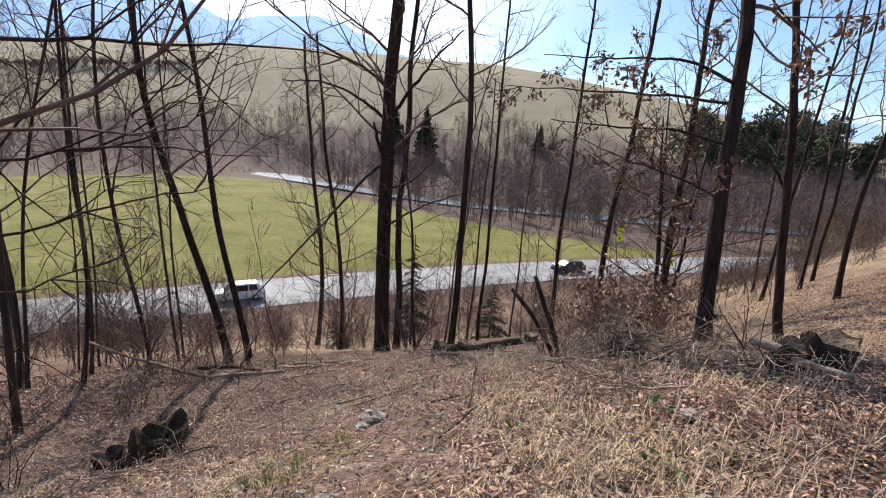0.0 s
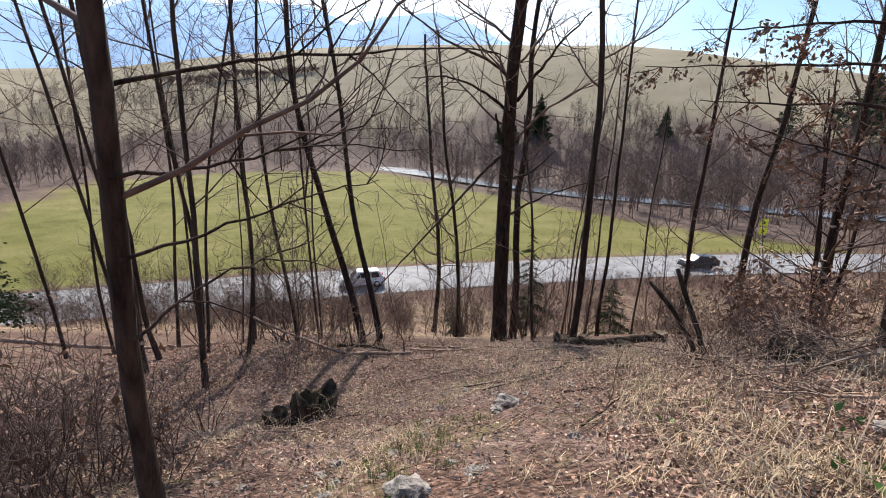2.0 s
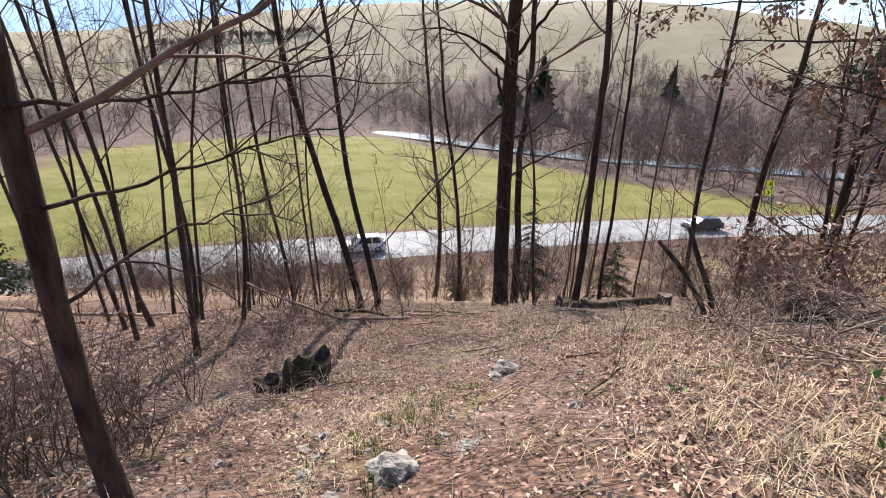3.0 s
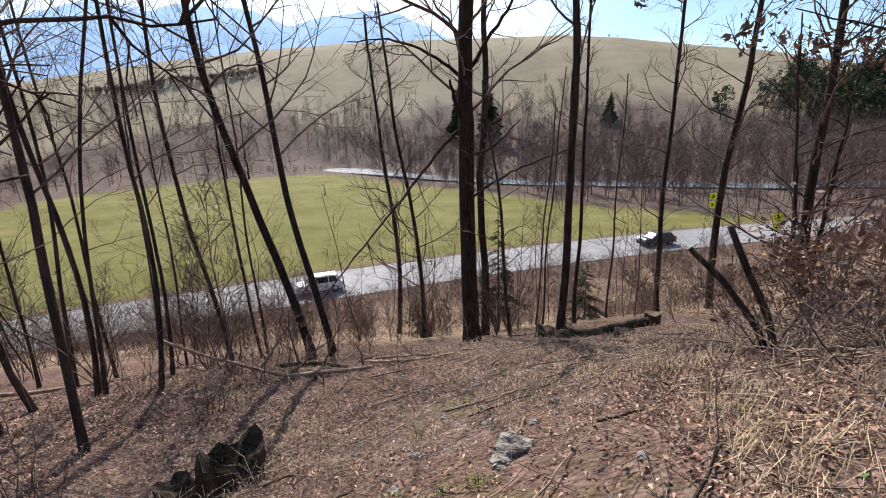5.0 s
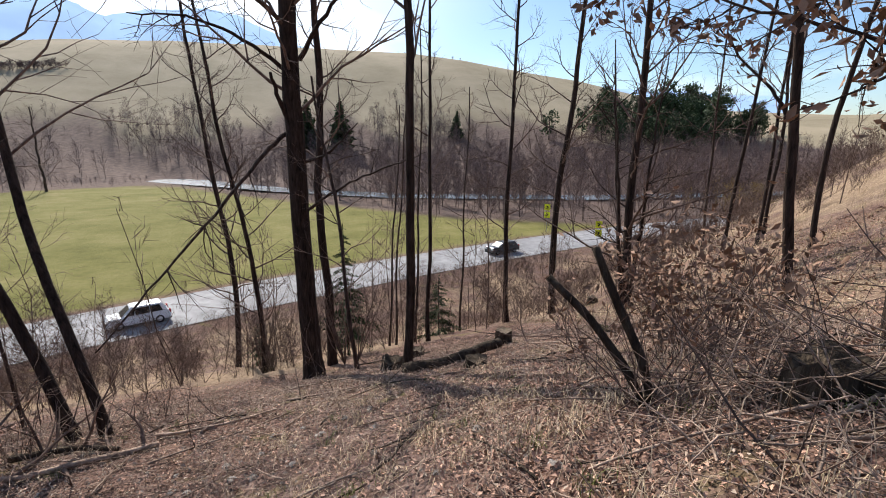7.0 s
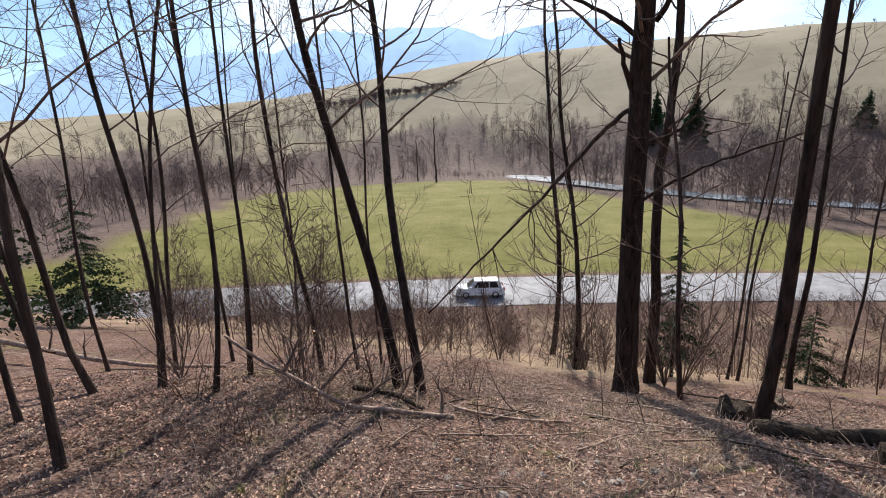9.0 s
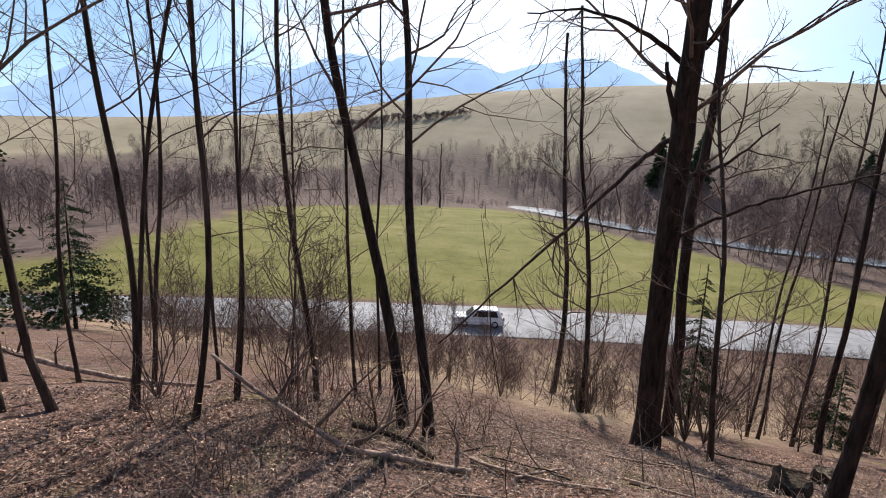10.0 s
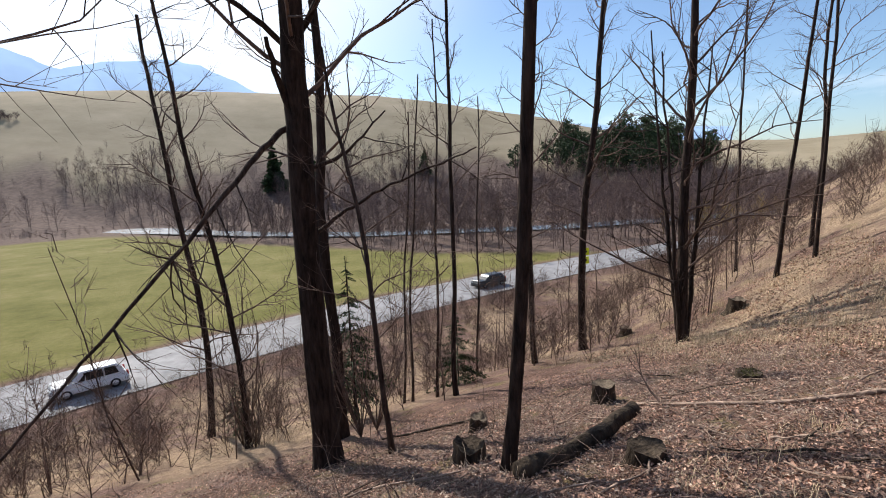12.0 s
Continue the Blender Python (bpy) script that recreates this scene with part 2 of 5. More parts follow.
def part(name, buf, mat, parent=None, label="", flat=False):
    me = buf.mesh(name) if isinstance(buf, Buf) else buf
    me.materials.append(mat)
    if not flat:
        me.polygons.foreach_set("use_smooth", np.ones(len(me.polygons), bool))
    ob = new(name, me)
    if parent:
        ob.parent = parent
    if label:
        ob["label"] = label
    return ob


def thing(name, x, y, label, category, group="", z=None, rz=0.0):
    ob = tagged(new(name), label, category, group)
    ob.matrix_basis = pose(x, y, ground_at(x, y) if z is None else z, 0, 0, rz)
    return ob


def unit(v):
    return v / (np.linalg.norm(v) + 1e-9)


def wander(start, way, length, steps, wobble, lift=0.0):
    pts, d = [np.array(start, float)], unit(np.array(way, float))
    for i in range(steps):
        d = unit(d + rng.standard_normal(3) * wobble + np.array([0, 0, lift]))
        pts.append(pts[-1] + d * length / steps)
    return np.array(pts)


def grow(buf, start, way, length, radius, depth, sides=5, lift=0.06, forks=5, leaves=None):
    """A limb with its side shoots."""
    pts = wander(start, way, length, (2, 4)[depth] if depth < 2 else 7, 0.16, lift)
    buf.tube(pts, np.linspace(radius, max(radius * 0.22, 0.0018), len(pts)), sides)
    if leaves is not None:
        leaves.append(pts)
    if depth <= 0:
        return
    for i in range(forks):
        s = 0.2 + 0.75 * (i + rng.random()) / forks
        k = s * (len(pts) - 1)
        j = int(k)
        p = pts[j] + (pts[min(j + 1, len(pts) - 1)] - pts[j]) * (k - j)
        along = unit(pts[min(j + 1, len(pts) - 1)] - pts[max(j - 1, 0)])
        side = unit(np.cross(along, rng.standard_normal(3)))
        grow(buf, p, along * 0.75 + side * 0.75, length * (0.62 - 0.35 * s) * (0.7 + 0.6 * rng.random()), max(radius * (0.55 - 0.25 * s), 0.003), depth - 1, max(3, sides - 1), lift, max(3, forks - 1), leaves)


def leaf_quads(buf, centre, size, count, spread):
    for _ in range(count):
        c = centre + rng.standard_normal(3) * spread
        a, b = unit(rng.standard_normal(3)), unit(rng.standard_normal(3))
        b = unit(np.cross(a, b))
        s = size * (0.6 + 0.8 * rng.random())
        mid = np.cross(a, b) * s * 0.22
        buf.add([c - a * s, c + b * s * 0.45 + mid, c + a * s, c - b * s * 0.45 + mid], [(0, 1, 2), (0, 2, 3)])


def bare_tree(name, x, y, dia, lean1, lean2, h1, tall, label, first=0.35, limbs=16, reach=2.6, mat=BARK, leafy=0, stub=False, dense=2, category="tree", group="bare trees on the slope", up=0.45, bends=None):
    tree = thing(name, x, y, label, category, group)
    trunk, crown, dry = Buf(), Buf(), Buf()
    zs = np.concatenate([[-0.25, 0.0, 0.12, 0.3], np.linspace(0.7, tall, 24)])
    px = np.where(zs < h1, lean1[0] * zs, lean1[0] * h1 + lean2[0] * (zs - h1))
    py = np.where(zs < h1, lean1[1] * zs, lean1[1] * h1 + lean2[1] * (zs - h1))
    if bends:
        bh = [0.0] + [q[0] for q in bends]
        px, py = (np.interp(zs, bh, [0.0] + [q[k] for q in bends]) for k in (1, 2))
        over = np.clip(zs - bh[-1], 0, None) * 0.5 / (bh[-1] - bh[-2])
        px, py = px + over * (bends[-1][1] - bends[-2][1]), py + over * (bends[-1][2] - bends[-2][2])
    soft = np.convolve(np.pad(px, 2, "edge"), np.ones(5) / 5, "valid"), np.convolve(np.pad(py, 2, "edge"), np.ones(5) / 5, "valid")
    px, py = np.where(zs > 0.5, soft[0], px), np.where(zs > 0.5, soft[1], py)
    wob = np.cumsum(rng.standard_normal((len(zs), 2)) * dia * (0.05 if bends else 0.1), 0) * np.minimum(1, np.clip(zs, 0, None) / 3)[:, None]
    sway = np.sin(zs[:, None] * (1.1, 0.9) + rng.random(2) * 6.28) * (0.02 + 0.16 * dia) * np.clip(zs / 2, 0, 1)[:, None]
    wob = wob + sway * (0.35 if bends else 1)
    line = np.stack([px + wob[:, 0], py + wob[:, 1], zs], 1)
    rad = dia / 2 * np.clip(1.06 - 0.62 * zs / tall, 0.12, 2) * np.where(zs < 0.5, 1 + 0.55 * (0.5 - zs), 1)
    trunk.tube(line, rad, 12 if dia > 0.15 else 8, 0.035)
    part("trunk", trunk, mat, tree)
    paths = [] if leafy else None
    lo = first * tall
    for i in range(limbs):
        h = lo + (tall * 0.98 - lo) * (i + 0.6 * rng.random()) / limbs
        p = np.array([np.interp(h, zs, line[:, k]) for k in range(3)])
        az = i * 2.4 + rng.random() * 1.2
        ln = reach * (1.15 - 0.75 * (h - lo) / (tall - lo)) * (0.65 + 0.7 * rng.random())
        grow(crown, p, (math.cos(az), math.sin(az), up + 0.35 * rng.random()), ln, min(dia * 0.16, 0.012 + ln * 0.009), dense, 5, 0.07, 5, paths)
    if crown.n:
        part("crown", crown, TWIG, tree)
    if leafy and paths:
        for pts in paths:
            for _ in range(leafy):
                leaf_quads(dry, pts[rng.integers(len(pts))], 0.055, 2, 0.05)
        part("foliage", dry, HANG_LEAF, tree, "withered brown leaves still hanging")
    return tree


# ---- ground ----
def spaced(lo, hi, near_lo, near_hi, step, grow_by=1.045):
    v = list(np.arange(near_lo, near_hi, step))
    s, p = step, near_hi
    while p < hi:
        v.append(p)
        s *= grow_by
        p += s
    s, p = step, near_lo
    while p > lo:
        s *= grow_by
        p -= s
        v.append(p)
    return np.array(sorted(v))


gx, gy = spaced(-4200, 4200, -9, 9, 0.155), spaced(-600, 4600, -2, 17, 0.155, 1.04)
GX, GY = np.meshgrid(gx, gy)
GZ = height(GX, GY)
near_mask = np.exp(-(np.hypot(GX, GY - 6) / 24) ** 2)
lumps = np.array([noise.fractal(Vector((a * 1.3, b * 1.3, 0)), 1.0, 2.0, 4) if m > 0.02 else 0.0 for a, b, m in zip(GX.ravel(), GY.ravel(), near_mask.ravel())]).reshape(GX.shape)
GZ = GZ + lumps * 0.065 * near_mask * (np.abs(road_off(GX, GY)) > 5.2)
me = bpy.data.meshes.new("ground")
ny, nx = GX.shape
idx = np.arange(nx * ny).reshape(ny, nx)
quads = np.stack([idx[:-1, :-1], idx[:-1, 1:], idx[1:, 1:], idx[1:, :-1]], -1).reshape(-1, 4)
me.vertices.add(nx * ny)
me.vertices.foreach_set("co", np.stack([GX, GY, GZ], -1).ravel())
me.loops.add(len(quads) * 4)
me.loops.foreach_set("vertex_index", quads.ravel().astype(np.int32))
me.polygons.add(len(quads))
me.polygons.foreach_set("loop_start", np.arange(0, len(quads) * 4, 4, dtype=np.int32))
me.polygons.foreach_set("use_smooth", np.ones(len(quads), bool))
me.update(calc_edges=True)
across = road_off(GX, GY)
field = smooth(5.2, 6.8, across) * (1 - smooth(-3, 3, GY - off_line(FIELD, GX, GY))) * (GX < 100) * smooth(-6, 6, GX + 87 + 0.67 * (GY - 42) + 3 * np.sin(GY * 0.3))
dist = np.hypot(GX, GY)
meadow = smooth(285, 325, dist + 22 * np.sin(GX * 0.05) + 9 * np.sin(GX * 0.17 + GY * 0.1)) * (1 - field)
meadow[dist > 1600] = 1
bankgrass = np.clip(np.maximum(smooth(15, 20, GY - 0.1 * GX), smooth(6, 10, GX) * smooth(7, 11, GY)) * (1 - smooth(-9, -6, across)), 0, 1) * (across < -5)
woods = smooth(6, 9, across) * (1 - field)
for key, val in (("woods", woods), ("field", field), ("meadow", meadow), ("bank", bankgrass)):
    at = me.attributes.new(key, "FLOAT", "POINT")
    at.data.foreach_set("value", val.ravel().astype(np.float32))


def ground_material():
    m = bpy.data.materials.new("ground_cover")
    m.use_nodes = True
    n, l = m.node_tree.nodes, m.node_tree.links
    b = n["Principled BSDF"]
    b.inputs["Roughness"].default_value, b.inputs["Specular IOR Level"].default_value = 0.95, 0.1
    co = n.new("ShaderNodeTexCoord")

    def tex(scale, stops, detail=7):
        t, r = n.new("ShaderNodeTexNoise"), n.new("ShaderNodeValToRGB")
        t.inputs["Scale"].default_value, t.inputs["Detail"].default_value, t.inputs["Roughness"].default_value = scale, detail, 0.7
        l.new(co.outputs["Object"], t.inputs["Vector"])
        e = r.color_ramp.elements
        e[0].position, e[0].color = stops[0][0], (*stops[0][1], 1)
        e[1].position, e[1].color = stops[-1][0], (*stops[-1][1], 1)
        for p, c in stops[1:-1]:
            e.new(p).color = (*c, 1)
        l.new(t.outputs[0], r.inputs[0])
        return r.outputs[0]

    def blend(fac, a, c, kind="MIX"):
        x = n.new("ShaderNodeMix")
        x.data_type, x.blend_type = "RGBA", kind
        if isinstance(fac, float):
            x.inputs[0].default_value = fac
        else:
            l.new(fac, x.inputs[0])
        l.new(a, x.inputs[6])
        l.new(c, x.inputs[7])
        return x.outputs[2]

    def attribute(name):
        a = n.new("ShaderNodeAttribute")
        a.attribute_name = name
        return a.outputs["Fac"]

    litter = tex(15.0, [(0.3, (0.026, 0.015, 0.0115)), (0.45, (0.082, 0.047, 0.035)), (0.57, (0.19, 0.113, 0.084)), (0.72, (0.458, 0.31, 0.242))], 10)
    soil = tex(6.0, [(0.3, (0.042, 0.026, 0.0205)), (0.48, (0.12, 0.076, 0.062)), (0.7, (0.3, 0.206, 0.172))], 10)
    patch = tex(0.55, [(0.42, (0, 0, 0)), (0.6, (1, 1, 1))], 4)
    base = blend(patch, litter, soil)
    moss = tex(0.8, [(0.35, (0.18, 0.15, 0.06)), (0.7, (0.12, 0.12, 0.035))])
    mossy = tex(0.9, [(0.55, (0, 0, 0)), (0.68, (0.6, 0.6, 0.6))], 5)
    base = blend(mossy, base, moss)
    straw = tex(7.0, [(0.3, (0.12, 0.08, 0.055)), (0.5, (0.27, 0.19, 0.125)), (0.72, (0.44, 0.335, 0.22))])
    some = n.new("ShaderNodeMath")
    some.operation = "MULTIPLY"
    l.new(attribute("bank"), some.inputs[0])
    l.new(tex(0.16, [(0.44, (0, 0, 0)), (0.58, (1, 1, 1))], 4), some.inputs[1])
    base = blend(some.outputs[0], base, straw)
    green = tex(0.1, [(0.3, (0.115, 0.115, 0.03)), (0.43, (0.165, 0.155, 0.045)), (0.56, (0.205, 0.185, 0.065)), (0.7, (0.275, 0.225, 0.1))], 10)
    speck = tex(2.0, [(0.3, (0.75, 0.75, 0.7)), (0.7, (1, 1, 1))])
    green = blend(1.0, green, speck, "MULTIPLY")
    base = blend(attribute("field"), base, green)
    under = tex(0.5, [(0.3, (0.075, 0.052, 0.044)), (0.7, (0.185, 0.132, 0.11))], 9)
    base = blend(attribute("woods"), base, under)
    dry = tex(0.02, [(0.3, (0.225, 0.185, 0.12)), (0.5, (0.29, 0.24, 0.16)), (0.7, (0.36, 0.295, 0.205))], 10)
    base = blend(attribute("meadow"), base, dry)
    l.new(base, b.inputs["Base Color"])
    t, t2, add, bp = n.new("ShaderNodeTexNoise"), n.new("ShaderNodeTexVoronoi"), n.new("ShaderNodeMath"), n.new("ShaderNodeBump")
    t.inputs["Scale"].default_value, t.inputs["Detail"].default_value = 14, 8
    t2.inputs["Scale"].default_value = 22
    for q in (t, t2):
        l.new(co.outputs["Object"], q.inputs["Vector"])
    l.new(t.outputs[0], add.inputs[0])
    l.new(t2.outputs[0], add.inputs[1])
    l.new(add.outputs[0], bp.inputs["Height"])
    bp.inputs["Strength"].default_value, bp.inputs["Distance"].default_value = 0.7, 0.05
    l.new(bp.outputs[0], b.inputs["Normal"])
    return m


me.materials.append(ground_material())
ground = tagged(new("ground", me), "leaf-littered slope running down to a green valley field", "ground", "", "structure")


def surface(x, y):
    """Height of the sheet itself."""
    i, j = np.clip(np.searchsorted(gx, x) - 1, 0, nx - 2), np.clip(np.searchsorted(gy, y) - 1, 0, ny - 2)
    u, v = (x - gx[i]) / (gx[i + 1] - gx[i]), (y - gy[j]) / (gy[j + 1] - gy[j])
    return (GZ[j, i] * (1 - u) + GZ[j, i + 1] * u) * (1 - v) + (GZ[j + 1, i] * (1 - u) + GZ[j + 1, i + 1] * u) * v


def ground_at(x, y):
    return float(surface(np.array([x]), np.array([y]))[0])


# ---- road, river, mountains ----
def road_mid(x):
    return 54.4 + 0.5 * x - 0.0022 * x * x


def ribbon(name, xs, half, z, crown_h):
    me_v, me_f = [], []
    for x in xs:
        t = unit(np.array([1, 0.5 - 0.0044 * x, 0]))
        s = np.array([-t[1], t[0], 0])
        for o in (-half, -half * 0.5, 0, half * 0.5, half):
            me_v.append(np.array([x, road_mid(x), z + crown_h * (1 - abs(o) / half)]) + s * o)
    for i in range(len(xs) - 1):
        for j in range(4):
            a = i * 5 + j
            me_f.append((a, a + 5, a + 6, a + 1))
    b = Buf()
    b.add(me_v, me_f)
    return b


tagged(part("road", ribbon("road", np.arange(-118, 108, 2.0), 4.4, -13.99, 0.06), ROAD), "pale grey gravelly asphalt road through the valley", "road", "", "structure")

water = bpy.data.materials.new("water")
water.use_nodes = True
wb = water.node_tree.nodes["Principled BSDF"]
# pale noise patches in the base colour stand in for glints
wglint, wglint_ramp = water.node_tree.nodes.new("ShaderNodeTexNoise"), water.node_tree.nodes.new("ShaderNodeValToRGB")
wglint.inputs["Scale"].default_value, wglint.inputs["Detail"].default_value = 0.06, 8
wglint_ramp.color_ramp.elements[0].position, wglint_ramp.color_ramp.elements[0].color = 0.4, (0.1, 0.13, 0.16, 1)
wglint_ramp.color_ramp.elements[1].position, wglint_ramp.color_ramp.elements[1].color = 0.66, (0.26, 0.29, 0.33, 1)
wglint_co = water.node_tree.nodes.new("ShaderNodeTexCoord")
water.node_tree.links.new(wglint_co.outputs["Object"], wglint.inputs["Vector"])
water.node_tree.links.new(wglint.outputs[0], wglint_ramp.inputs[0])
water.node_tree.links.new(wglint_ramp.outputs[0], wb.inputs["Base Color"])
wb.inputs["Roughness"].default_value = 0.25
wt, wbm = water.node_tree.nodes.new("ShaderNodeTexNoise"), water.node_tree.nodes.new("ShaderNodeBump")
wt.inputs["Scale"].default_value = 0.8
wbm.inputs["Strength"].default_value = 0.5
water.node_tree.links.new(wt.outputs[0], wbm.inputs["Height"])
water.node_tree.links.new(wbm.outputs[0], wb.inputs["Normal"])
b = Buf()
rv = []
for i in range(len(RIVER)):
    t = unit(RIVER[min(i + 1, len(RIVER) - 1)] - RIVER[max(i - 1, 0)])
    s = np.array([-t[1], t[0]])
    w = 8.5 if RIVER[i][0] < -60 else 5.0
    rv += [(*(RIVER[i] - s * w), -14.62), (*(RIVER[i] + s * w), -14.62)]
b.add(rv, [(2 * i, 2 * i + 2, 2 * i + 3, 2 * i + 1) for i in range(len(RIVER) - 1)])
tagged(part("water", b, water), "narrow river behind the field, pale glints put in its colour", "river", "", "structure")

MT_AZ = np.array([-120, -100, -88, -73, -69, -65.5, -61.5, -57, -53, -48.5, -45, -41.5, -37, -34.5, -31, -28.7, -26, -24, -21, -17.5, -14.5, -12, -9, -7, -2, 6, 14, 25, 45], float)
MT_EL = np.array([3, 4, 4.6, 5.2, 7.4, 9.6, 9.9, 9.3, 10.2, 10.0, 11.6, 12.6, 12.0, 12.9, 12.7, 12.8, 12.0, 11.3, 12.2, 12.6, 12.9, 12.4, 11.2, 10.2, 9.4, 8, 7, 6, 4])
b = Buf()
azs = np.linspace(-120, 45, 420)
els = np.interp(azs, MT_AZ, MT_EL) + np.array([0.28 * noise.fractal(Vector((a * 0.35, 0, 3)), 1.0, 2.0, 6) for a in azs])
mv = []
for a, e in zip(np.radians(azs), els):
    for d, k in ((2800, -0.05), (3100, 0.35), (3400, 0.72), (3800, 1.0), (4200, 0.7)):
        mv.append((d * math.sin(a), d * math.cos(a), 1.6 + d * math.tan(math.radians(e * k)) + (40 * noise.noise(Vector((a * 30, d * 0.01, 1))) if 0 < k < 1 else 0)))
b.add(mv, [(i * 5 + j, (i + 1) * 5 + j, (i + 1) * 5 + j + 1, i * 5 + j + 1) for i in range(len(azs) - 1) for j in range(4)])
tagged(part("backdrop", b, MOUNTAIN_HAZE), "mountain range on the skyline, blue haze put in as glow", "mountains", "", "structure")

